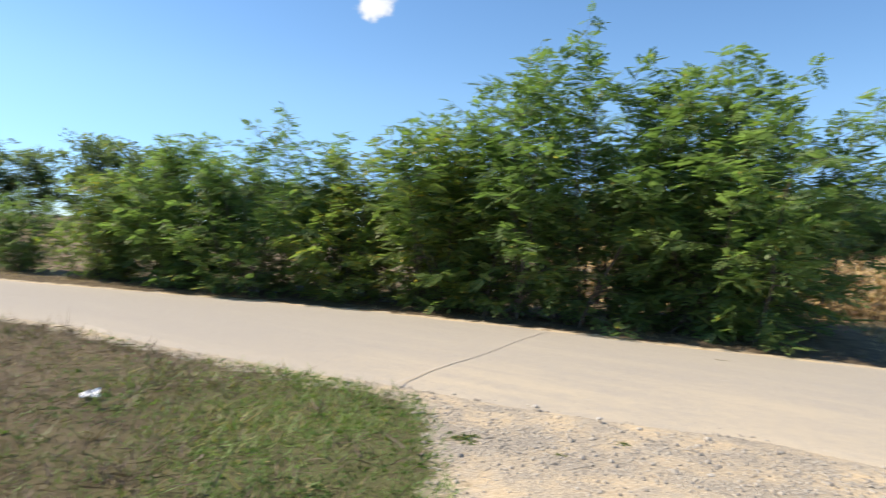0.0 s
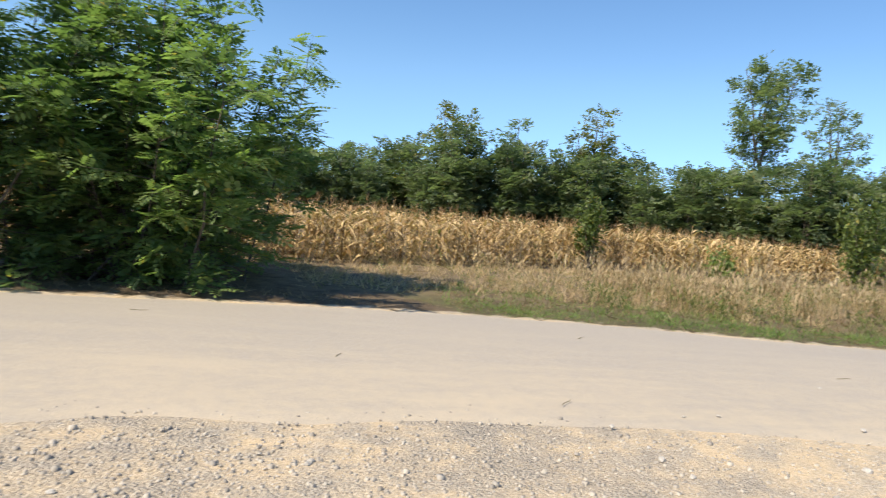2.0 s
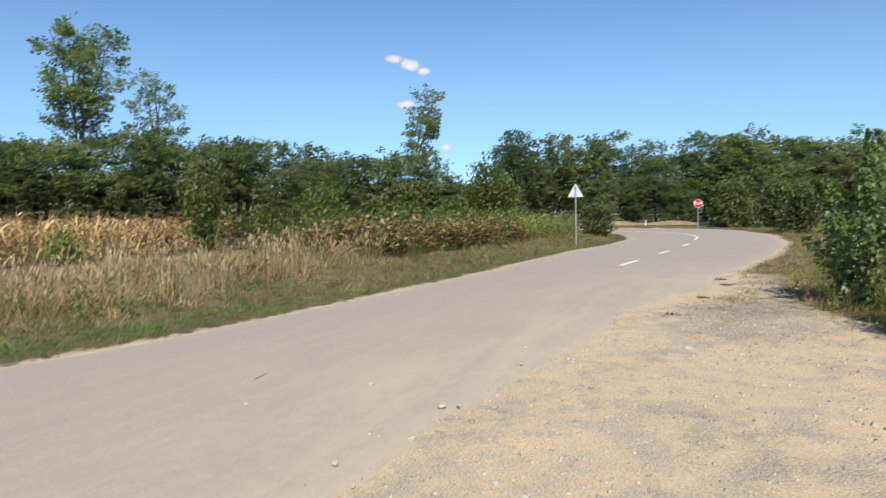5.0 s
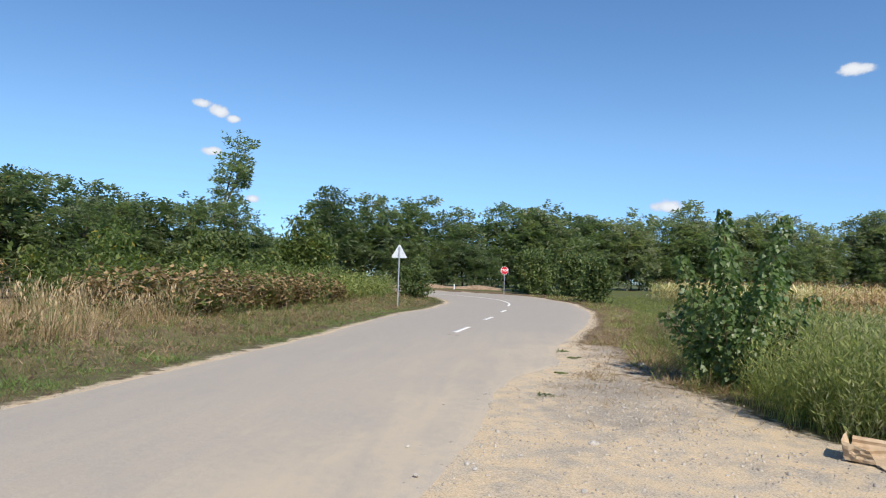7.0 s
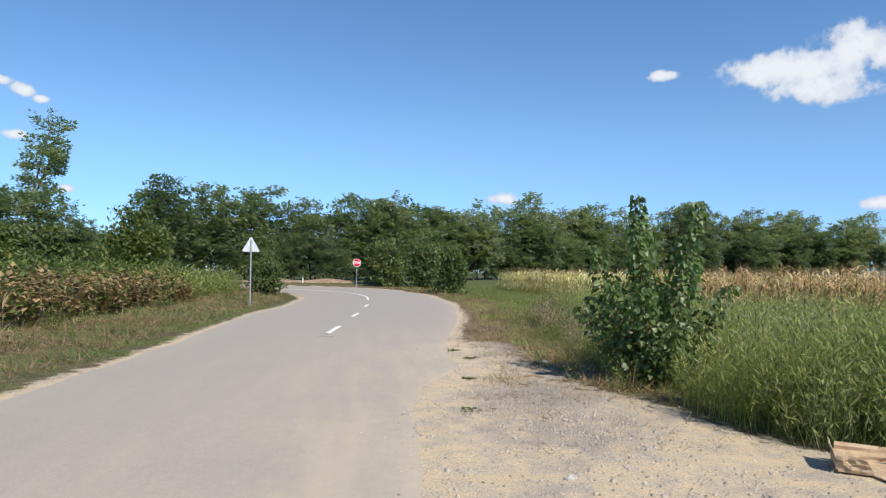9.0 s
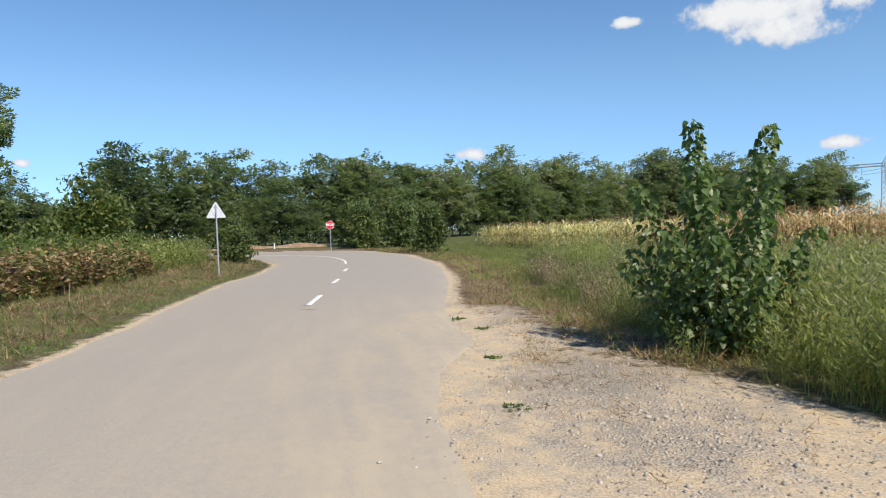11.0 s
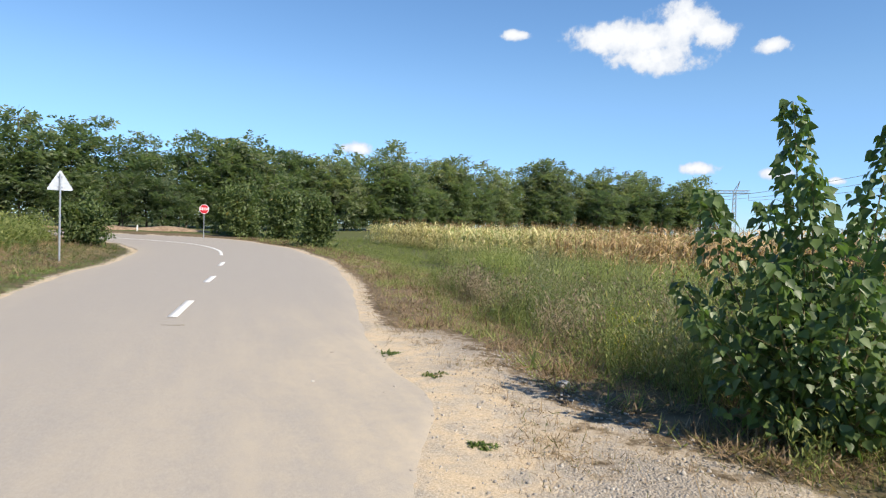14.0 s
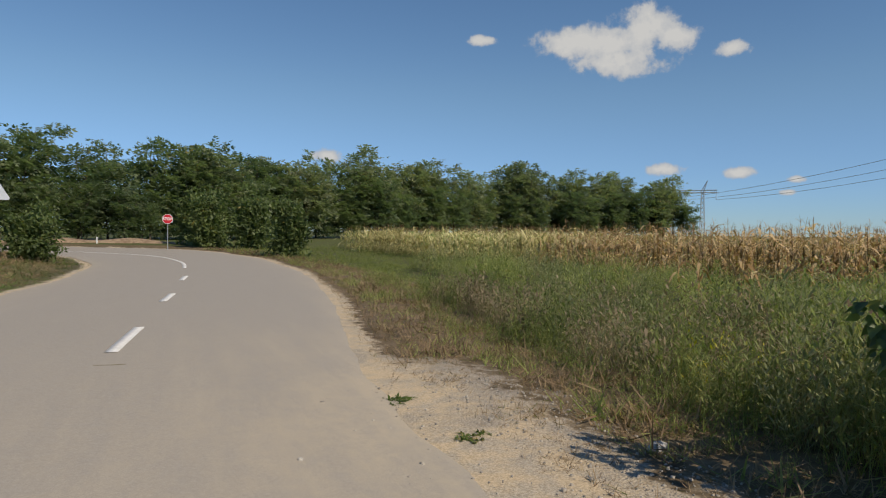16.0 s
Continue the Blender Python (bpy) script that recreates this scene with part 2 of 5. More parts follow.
M_CARD = plain_material("weathered corrugated cardboard", (0.40, 0.29, 0.18), (0.54, 0.41, 0.27), 14.0, 0.9, 0.0, 0.3)
M_BARK = plain_material("grey brown bark", (0.07, 0.055, 0.04), (0.16, 0.13, 0.10), 25.0, 0.95, 0.0, 0.8)
M_GREENSTEM = plain_material("young green bark", (0.13, 0.11, 0.05), (0.20, 0.18, 0.09), 25.0, 0.8)
M_LOCUST = leaf_material("locust leaflets", (0.112, 0.170, 0.064), (0.208, 0.278, 0.104), (0.36, 0.30, 0.08), 0.02, 0.52)
M_LOCUST_PALE = leaf_material("paler locust leaflets", (0.130, 0.178, 0.062), (0.235, 0.290, 0.098), (0.36, 0.29, 0.06), 0.06, 0.5)
M_WOOD = leaf_material("woodland leaves", (0.108, 0.145, 0.086), (0.220, 0.258, 0.145), (0.30, 0.24, 0.09), 0.012, 0.5, 0.25, 0.12)
# woodland leaves for the far row, distance haze mixed into the colour
M_WOOD_FAR = leaf_material("haze tinted grey green leaves", (0.165, 0.190, 0.125), (0.300, 0.315, 0.195), (0.34, 0.27, 0.12), 0.02, 0.5, 0.2, 0.1)
M_WOOD_PALE = leaf_material("yellowing woodland leaves", (0.125, 0.140, 0.05), (0.26, 0.255, 0.09), (0.40, 0.32, 0.08), 0.06, 0.4, 0.3, 0.12)
M_POPLAR = leaf_material("poplar leaves", (0.046, 0.082, 0.028), (0.140, 0.205, 0.066), (0.24, 0.24, 0.04), 0.004, 0.4, 0.5, 1.2, 0.43)
M_BUSH = leaf_material("roadside bush leaves", (0.085, 0.115, 0.034), (0.180, 0.225, 0.066), (0.24, 0.20, 0.04), 0.04, 0.4, 0.35, 0.5)
M_BUSH_DARK = leaf_material("dark bush leaves", (0.070, 0.098, 0.038), (0.150, 0.190, 0.070), (0.22, 0.19, 0.05), 0.02, 0.4, 0.3, 0.5)
M_CORN = leaf_material("dry maize leaves", (0.26, 0.155, 0.06), (0.74, 0.55, 0.29), (0.16, 0.19, 0.05), 0.03, 0.15, 0.25, 0.25)
M_CORN_PALE = leaf_material("ripening maize leaves", (0.42, 0.34, 0.15), (0.84, 0.75, 0.42), (0.30, 0.36, 0.12), 0.14, 0.22, 0.25, 0.1)
M_CORN_BROWN = leaf_material("brown maize leaves", (0.26, 0.155, 0.07), (0.74, 0.54, 0.30), (0.17, 0.16, 0.05), 0.03, 0.2, 0.25, 0.2)
M_TASSEL = leaf_material("maize tassels", (0.26, 0.15, 0.08), (0.44, 0.28, 0.15), (0.4, 0.3, 0.15), 0.05, 0.2, 0.2, 0.3)
M_CLOVER = leaf_material("low broad leaves", (0.085, 0.150, 0.034), (0.205, 0.290, 0.078), (0.36, 0.28, 0.12), 0.06, 0.35, 0.3, 0.6)
M_TURF = leaf_material("short green grass", (0.070, 0.105, 0.024), (0.155, 0.200, 0.052), (0.36, 0.28, 0.12), 0.12, 0.3, 0.25, 0.6)
M_DRYGRASS = leaf_material("bleached dry grass", (0.24, 0.165, 0.09), (0.54, 0.41, 0.255), (0.20, 0.20, 0.07), 0.08, 0.3, 0.2, 0.4)
M_RUSTGRASS = leaf_material("reddish withered grass", (0.16, 0.10, 0.062), (0.37, 0.265, 0.165), (0.14, 0.15, 0.05), 0.10, 0.25, 0.2, 0.7)
M_THATCH = leaf_material("greyish brown thatch", (0.10, 0.070, 0.052), (0.27, 0.195, 0.145), (0.12, 0.14, 0.05), 0.10, 0.2, 0.2, 0.9)
M_BRUSH = leaf_material("grey brown dead stems", (0.140, 0.104, 0.068), (0.335, 0.262, 0.178), (0.18, 0.20, 0.09), 0.2, 0.3, 0.15, 0.7, 0.8)
M_WEED = leaf_material("tall green weeds", (0.148, 0.178, 0.060), (0.350, 0.368, 0.142), (0.40, 0.35, 0.14), 0.07, 0.42, 0.15, 0.45, 0.7)
M_WEED_GREY = leaf_material("grey green weeds", (0.150, 0.165, 0.080), (0.330, 0.335, 0.180), (0.34, 0.29, 0.15), 0.10, 0.42, 0.2, 0.5, 0.6)
M_DOCK = leaf_material("brown withered weeds", (0.105, 0.068, 0.034), (0.40, 0.275, 0.145), (0.12, 0.15, 0.045), 0.30, 0.25, 0.2, 0.8)
M_FLOWER = leaf_material("yellow goldenrod flowers", (0.42, 0.36, 0.03), (0.60, 0.52, 0.06), (0.5, 0.4, 0.05), 0.1, 0.3)

# ---- mesh helpers ----
rng = np.random.default_rng(7)


def part(name, bm, material, parent=None, label=""):
    mesh = bpy.data.meshes.new(name)
    bm.to_mesh(mesh)
    bm.free()
    mesh.materials.append(material)
    ob = new(name, mesh)
    ob.parent = parent
    return tagged(ob, label)


def mesh_from(name, verts, quads, material, smooth=False):
    """A mesh from arrays of corners and four-cornered faces."""
    mesh = bpy.data.meshes.new(name)
    verts, quads = np.asarray(verts, np.float32), np.asarray(quads, np.int32)
    mesh.vertices.add(len(verts))
    mesh.vertices.foreach_set("co", verts.ravel())
    mesh.loops.add(quads.size)
    mesh.loops.foreach_set("vertex_index", quads.ravel())
    mesh.polygons.add(len(quads))
    mesh.polygons.foreach_set("loop_start", np.arange(0, quads.size, 4, dtype=np.int32))
    mesh.polygons.foreach_set("loop_total", np.full(len(quads), 4, np.int32))
    if smooth:
        mesh.polygons.foreach_set("use_smooth", np.ones(len(quads), bool))
    mesh.update(calc_edges=True)
    mesh.materials.append(material)
    return mesh


def frames(direction, roll):
    """Turns that lay x along the directions, with z as far up as it goes, rolled."""
    d = direction / np.linalg.norm(direction, axis=1, keepdims=True)
    up = np.tile((0.0, 0.0, 1.0), (len(d), 1))
    up[np.abs(d[:, 2]) > 0.98] = (1.0, 0.0, 0.0)
    side = np.cross(up, d)
    side /= np.linalg.norm(side, axis=1, keepdims=True)
    top = np.cross(d, side)
    c, s = np.cos(roll)[:, None], np.sin(roll)[:, None]
    return np.stack((d, side * c + top * s, top * c - side * s), axis=2)


def spread(template, places, turns, sizes):
    """Copies of a template (corners, faces) at places, joined in two arrays. sizes: one number or three for each."""
    tv, tq = template
    sizes = np.asarray(sizes, float)
    if sizes.ndim == 1:
        sizes = np.repeat(sizes[:, None], 3, axis=1)
    local = tv[None, :, :] * sizes[:, None, :]
    v = np.einsum("nij,nkj->nki", turns, local) + np.asarray(places)[:, None, :]
    q = tq[None, :, :] + (np.arange(len(places)) * len(tv))[:, None, None]
    return v.reshape(-1, 3), q.reshape(-1, 4)


def joined(pieces):
    verts, quads, base = [], [], 0
    for v, q in pieces:
        verts.append(v)
        quads.append(q + base)
        base += len(v)
    return np.concatenate(verts), np.concatenate(quads)


def upright(n, lean=0.15):
    """Random turns round the upright with a little lean."""
    a, l, b = rng.uniform(0, 2 * np.pi, n), rng.normal(0, lean, n), rng.uniform(0, 2 * np.pi, n)
    z = np.stack((np.sin(l) * np.cos(b), np.sin(l) * np.sin(b), np.cos(l)), 1)
    x = np.stack((np.cos(a), np.sin(a), np.zeros(n)), 1)
    y = np.cross(z, x)
    y /= np.linalg.norm(y, axis=1, keepdims=True)
    return np.stack((np.cross(y, z), y, z), axis=2)


def tube(points, radii, sides=6):
    """A tapered tube along points."""
    points, radii = np.asarray(points, float), np.asarray(radii, float)
    d = np.gradient(points, axis=0)
    turn = frames(d, np.zeros(len(d)))
    ang = np.arange(sides) * 2 * np.pi / sides
    ring = np.cos(ang)[None, :, None] * turn[:, None, :, 1] + np.sin(ang)[None, :, None] * turn[:, None, :, 2]
    v = (points[:, None, :] + ring * radii[:, None, None]).reshape(-1, 3)
    q = []
    for i in range(len(points) - 1):
        for j in range(sides):
            k = (j + 1) % sides
            q.append((i * sides + j, i * sides + k, (i + 1) * sides + k, (i + 1) * sides + j))
    return v, np.array(q)


def ribbon(length, width, droop, cuts=3, fold=0.0):
    """A tapered blade along x that bends down towards its tip."""
    v, q = [], []
    for i in range(cuts + 1):
        t = i / cuts
        w = width * (0.55 + 0.9 * t - 1.4 * t * t) if i < cuts else width * 0.03
        x, z = length * (t - 0.25 * droop * t * t), -droop * length * t * t * 0.7
        v += [(x, -w, z + fold * w), (x, w, z + fold * w)]
        if i:
            q.append((2 * i - 2, 2 * i - 1, 2 * i + 1, 2 * i))
    return np.array(v), np.array(q)


def turned(template, rz=0.0, ry=0.0, move=(0, 0, 0), size=1.0):
    m = np.array((Matrix.Translation(move) @ Matrix.Rotation(rz, 4, "Z") @ Matrix.Rotation(ry, 4, "Y")).to_3x3())
    return template[0] * size @ m.T + np.array(move), template[1]


def leaflet(length, width, x=0.0, side=1, z=0.0, angle=1.1, sink=0.0):
    """A flat rhomb from (x, 0, z) outward to one side."""
    a = np.array((math.cos(angle), side * math.sin(angle), -sink))
    b = np.array((-a[1], a[0], 0.0))
    o = np.array((x, 0.0, z))
    return np.array((o, o + a * length * 0.5 + b * width, o + a * length, o + a * length * 0.5 - b * width)), np.array(((0, 1, 2, 3),))


def frond(pairs=7, length=0.28):
    """A feathered locust leaf."""
    pieces = []
    for i in range(pairs):
        t = (i + 1.2) / (pairs + 1)
        z = -0.28 * length * t * t
        for side in (1, -1):
            pieces.append(leaflet(0.095 * (1.15 - 0.5 * abs(t - 0.5)), 0.025, t * length, side, z, 1.15, 0.25))
    pieces.append(leaflet(0.09, 0.024, length, 1, -0.28 * length, 0.0, 0.3))
    v = np.array(((0, -0.002, 0), (0, 0.002, 0), (length, 0.0015, -0.28 * length), (length, -0.0015, -0.28 * length)))
    pieces.append((v, np.array(((0, 1, 2, 3),))))
    return joined(pieces)


def spray(count, radius, leaf, seed):
    """A loose tuft of leaves round a point."""
    r = np.random.default_rng(seed)
    pieces = []
    for _ in range(count):
        p = np.clip(r.normal(0, radius * 0.5, 3), -0.75 * radius, 0.75 * radius)
        a = r.uniform(0, 6.28)
        t = leaflet(leaf * r.uniform(0.7, 1.3), leaf * 0.28, 0, 1, 0, 0.0, r.uniform(0.0, 0.7))
        pieces.append(turned(t, a, r.normal(0, 0.5), p))
    return joined(pieces)


def smooth_line(points, step):
    """An even resampling of a softly bent line through points."""
    p = np.array(points, float)
    ext = np.vstack((2 * p[0] - p[1], p, 2 * p[-1] - p[-2]))
    out = []
    for i in range(1, len(ext) - 2):
        a, b, c, d = ext[i - 1:i + 3]
        n = max(2, int(np.linalg.norm(c - b) / step))
        for t in np.linspace(0, 1, n, endpoint=False):
            out.append(0.5 * (2 * b + (c - a) * t + (2 * a - 5 * b + 4 * c - d) * t * t + (3 * b - a - 3 * c + d) * t ** 3))
    out.append(p[-1])
    return np.array(out)


def inside(poly, pts):
    """Which points lie inside a polygon."""
    x, y = pts[:, 0], pts[:, 1]
    hit = np.zeros(len(pts), bool)
    for (ax, ay), (bx, by) in zip(poly, np.roll(poly, -1, axis=0)):
        if ay == by:
            continue
        cross = ((ay > y) != (by > y)) & (x < (bx - ax) * (y - ay) / (by - ay) + ax)
        hit ^= cross
    return hit


def distance_to(line, pts):
    """Distance of points from a line of many corners."""
    best = np.full(len(pts), 1e9)
    for a, b in zip(line[:-1], line[1:]):
        ab = b - a
        t = np.clip(((pts - a) @ ab) / (ab @ ab + 1e-12), 0, 1)
        best = np.minimum(best, np.linalg.norm(pts - a - t[:, None] * ab, axis=1))
    return best


def thing(name, label, category, group="", place=None):
    ob = new(name)
    if place is not None:
        ob.matrix_world = place
    return tagged(ob, label, category, group)


# ---- the lie of the land ----
FAR_EDGE = smooth_line([(-90, 31), (-40, 20.6), (-20, 16.0), (-10.6, 13.8), (-6.4, 12.9), (-2.7, 12.0), (0.5, 10.8), (3.0, 9.6), (5.8, 8.4), (8.2, 7.1), (10.3, 5.6), (12.8, 3.5), (17.2, 0.62), (21.3, -2.05), (24.1, -3.65), (28.1, -6.1), (31.9, -8.4), (34.9, -10.7), (38.0, -12.6), (42.0, -15.0), (44.7, -16.3), (49.4, -18.0), (55.0, -19.5), (62.0, -19.6), (70.0, -17.5), (82, -12.5), (104, -2)], 0.5)
NEAR_EDGE = smooth_line([(-90, 24), (-40, 15.4), (-20, 11.9), (-7.2, 8.9), (-4.8, 7.75), (-2.6, 6.6), (-1.0, 5.7), (0.1, 5.1), (1.3, 4.75), (2.8, 4.05), (4.5, 3.15), (5.5, 2.5), (6.8, 1.6), (8.2, 0.75), (9.3, -0.1), (10.6, -1.25), (12.0, -2.2), (13.3, -3.0), (14.4, -4.1), (15.4, -5.4), (17.5, -6.8), (20.8, -9.4), (24.9, -13.0), (28.0, -15.4), (34.2, -20.0), (38.5, -22.5), (45.2, -26.6), (52.7, -29.6), (58.5, -32.0), (66.6, -33.2), (74, -31), (84, -25.5), (110, -13)], 0.5)
ROAD_POLY = np.vstack((FAR_EDGE, NEAR_EDGE[::-1]))
YARD_POLY = np.array([(-0.85, 5.6), (-0.6, 4.6), (-0.45, 3.1), (-0.7, 0.5), (-2.0, -2.5), (-3.0, -8.0), (5.0, -8.5), (8.0, -5.4), (9.0, -4.65), (9.7, -4.7), (11.1, -5.3), (12.3, -5.6), (13.5, -6.0), (14.7, -6.7), (15.4, -7.3), (16.1, -7.9), (17.0, -8.5), (18.2, -9.2), (18.6, -8.4), (17.5, -6.3), (15.0, -4.0), (12.0, -1.2), (8.2, 1.8), (4.5, 4.2), (1.3, 5.8), (0.0, 6.2)])


def signed_yard(p):
    d = distance_to(np.vstack((YARD_POLY, YARD_POLY[:1])), p)
    return np.where(inside(YARD_POLY, p), d, -d)


def side_of_road(p):
    """Distance from the carriageway: north of it, south of it, and inside."""
    return distance_to(FAR_EDGE, p), distance_to(NEAR_EDGE, p), inside(ROAD_POLY, p)


def hummocks(x, y, scale):
    return np.sin(x * 1.7 / scale + 1.3 * np.sin(y * 0.9 / scale)) * np.cos(y * 1.3 / scale + 0.8 * np.sin(x * 1.1 / scale))


def land(p):
    """Height of the ground at points."""
    north, south, on = side_of_road(p)
    yard = signed_yard(p)
    is_north = (north < south) & ~on
    x, y = p[:, 0], p[:, 1]
    near_road = np.where(on, 0.0, np.minimum(north, south))
    soft = np.clip(near_road / 2.0, 0, 1)
    z = 0.05 * hummocks(x, y, 2.0) * soft + 0.025 * hummocks(x + 5, y, 0.6) * soft
    bank = np.clip((north - 1.2) / 2.0, 0, 1) * np.clip((x - 14) / 8, 0, 1) * np.clip((70 - x) / 20, 0, 1)
    z = np.where(is_north, z + 0.28 * bank, z)
    ditch = np.exp(-((south - 4.2) / 1.6) ** 2) * np.clip((x - 13) / 4, 0, 1) * np.clip((60 - x) / 12, 0, 1)
    z = np.where(~is_north & ~on, z - 0.22 * ditch, z)
    rise = np.clip((np.hypot(x - 20, y + 5) - 40) / 120, 0, 1) * ((~is_north) & (y < -20))
    z = z + 0.9 * rise
    flat = np.clip(yard / 1.0 + 0.5, 0, 1)
    z = z * (1 - flat) + flat * (0.012 * hummocks(x, y, 0.7) + 0.008)
    edge = np.minimum(north, south)
    by_yard = np.clip(1 + yard / 1.5, 0, 1)
    lip = -0.008 + by_yard * (0.018 + 0.015 * hummocks(x, y, 0.9))
    z = np.where(on, np.maximum(lip - (0.11 - 0.06 * by_yard) * edge, -0.06), np.where(near_road < 1.0, z * np.clip((near_road - 0.4) / 0.6, 0, 1) + lip * np.clip((1.0 - near_road) / 0.6, 0, 1), z))
    return z


def gravelly(p, south):
    """Where crushed stone lies thick: along the asphalt at the mouth of the yard, and before the weeds."""
    x = p[:, 0]
    mouth = np.exp(-((south - 0.7) / 0.8) ** 2) * np.clip((6.0 - x) / 2.0, 0, 1)
    margin = np.exp(-((south - 1.6) / 1.0) ** 2) * np.clip((x - 9.5) / 1.5, 0, 1)
    rim = np.exp(-((south - 0.3) / 0.15) ** 2) * np.clip((x - 8.5) / 1.5, 0, 1)
    return np.maximum(mouth, margin) - 0.5 * rim


def build_ground():
    def axis(lo, hi, step, far):
        inner = np.arange(lo, hi + step * 0.5, step)
        grow = np.cumsum(step * 1.35 ** np.arange(1, 60))
        grow = grow[grow < far]
        return np.concatenate((lo - grow[::-1], inner, hi + grow))
    xs, ys = axis(-14, 64, 0.3, 2400), axis(-42, 22, 0.3, 2400)
    gx, gy = np.meshgrid(xs, ys)
    p = np.stack((gx.ravel(), gy.ravel()), 1)
    z = land(p)
    n, w = len(ys), len(xs)
    i = np.arange((n - 1) * w).reshape(n - 1, w)[:, :-1].ravel()
    quads = np.stack((i, i + 1, i + w + 1, i + w), 1)
    mesh = mesh_from("ground", np.column_stack((p, z)), quads, M_GROUND, True)
    north, south, on = side_of_road(p)
    yard = signed_yard(p)
    is_north = north < south
    x, y = p[:, 0], p[:, 1]
    a_yard = np.clip(yard / 0.8 + 0.5, 0, 1)
    a_yard = np.maximum(a_yard, np.clip(1.35 - np.minimum(north, south) / 0.45, 0, 1) * 0.85)
    a_yard = np.where(~is_north, a_yard * (1 - 0.5 * np.clip((x - 9.5) / 5.0, 0, 1) * np.clip((south - 0.5) / 0.8, 0, 1)), a_yard)
    a_yard = np.maximum(a_yard, on * 1.0)
    green = np.where(is_north, np.clip(1.1 - np.abs(north - 1.4) / 1.8, 0, 1) * (x > 8) * 0.6, np.clip((south - 2.0) / 2.5, 0, 1))
    green = np.where((x < 2) & ~is_north, np.clip(0.75 + yard * 0.2, 0.1, 0.75), green)
    dry = np.where(is_north, np.clip((north - 1.2) / 2.0, 0, 1) * 0.5, np.clip(1 - np.abs(south - 1.6) / 2.5, 0, 1) * 0.4)
    dry = np.where((x < 2) & ~is_north, 0.05, dry)
    attr = mesh.color_attributes.new("zone", "FLOAT_COLOR", "POINT")
    attr.data.foreach_set("color", np.column_stack((a_yard, green, dry, np.ones(len(p)))).astype(np.float32).ravel())
    grit = mesh.attributes.new("grit", "FLOAT", "POINT")
    grit.data.foreach_set("value", gravelly(p, south).astype(np.float32))
    ob = new("ground", mesh)
    tagged(ob, "dry summer earth with a beige gravel yard and rough verges", "ground", "", "structure")


def build_road():
    """The carriageway: strips between the two edges, with ragged borders."""
    def even(line, n):
        s = np.concatenate(([0], np.cumsum(np.linalg.norm(np.diff(line, axis=0), axis=1))))
        t = np.linspace(0, s[-1], n)
        return np.stack((np.interp(t, s, line[:, 0]), np.interp(t, s, line[:, 1])), 1)
    n, cross = 900, 26
    # pair up each near point with a far point by running both lines at the same pace
    fa, ne = even(FAR_EDGE, n), even(NEAR_EDGE, n)
    def rough(width):
        k = np.exp(-np.linspace(-2, 2, 4 * width + 1) ** 2)
        w = np.convolve(rng.normal(0, 1, n), k / np.sqrt((k ** 2).sum()), "same")
        return w

    def wob(far, near):
        return far * rough(9) + near * rough(2)
    across = ne - fa
    across /= np.linalg.norm(across, axis=1, keepdims=True)
    fa, ne = fa + across * wob(0.05, 0.035)[:, None], ne + across * wob(0.12, 0.05)[:, None]
    t = np.linspace(0, 1, cross)
    p = fa[:, None, :] * (1 - t)[None, :, None] + ne[:, None, :] * t[None, :, None]
    crown = 0.012 + 0.03 * (1 - (2 * t - 1) ** 2)
    crown[0], crown[-1] = 0.004, -0.02
    v = np.concatenate((p, np.broadcast_to(crown[None, :, None], (n, cross, 1))), 2).reshape(-1, 3)
    i = np.arange((n - 1) * cross).reshape(n - 1, cross)[:, :-1].ravel()
    mesh = mesh_from("road", v, np.stack((i, i + cross, i + cross + 1, i + 1), 1), M_ROAD, True)
    dust = np.exp(-np.maximum(0, -signed_yard(v[:, :2])) / 2.4)
    dust = np.maximum(dust, 0.5 * np.exp(-np.minimum(distance_to(NEAR_EDGE, v[:, :2]), distance_to(FAR_EDGE, v[:, :2])) / 0.5))
    a = mesh.attributes.new("dust", "FLOAT", "POINT")
    a.data.foreach_set("value", dust.astype(np.float32))
    tagged(new("road", mesh), "bleached grey asphalt country road with dusty ragged edges", "road", "", "structure")


def marking(line, width):
    """A painted stripe along a line, a thin slab on the road."""
    line = np.asarray(line, float)
    d = np.gradient(line, axis=0)
    d /= np.linalg.norm(d, axis=1, keepdims=True)
    side = np.stack((-d[:, 1], d[:, 0]), 1) * width / 2
    n = len(line)
    v = np.vstack([np.column_stack((line + s * side, np.full(n, z))) for s, z in ((1, 0.040), (1, 0.049), (-1, 0.049), (-1, 0.040))])
    q = [(k * n + i, k * n + i + 1, (k + 1) * n + i + 1, (k + 1) * n + i) for k in range(3) for i in range(n - 1)]
    return mesh_from("road_marking", v, q, M_PAINT)


build_ground()
build_road()
for pts in ([(21.7, -6.0), (23.6, -7.4)], [(27.0, -9.75), (28.6, -10.95)], [(32.5, -13.55), (34.2, -14.75)]):
    tagged(new("road_marking", marking(smooth_line(pts, 0.5), 0.16)), "white painted centre dash on the asphalt", "road marking", "centre dashes")
curve = smooth_line([(38.6, -17.4), (42.5, -19.7), (46.6, -21.6), (50.5, -23.0), (54.5, -23.7), (59.0, -23.6), (63.0, -22.9), (70, -20.8), (78, -17.4)], 0.8)
tagged(new("road_marking", marking(curve, 0.16)), "long curved white centre line through the bend", "road marking")


def height_at(x, y):
    return float(land(np.array(((x, y),), float))[0])


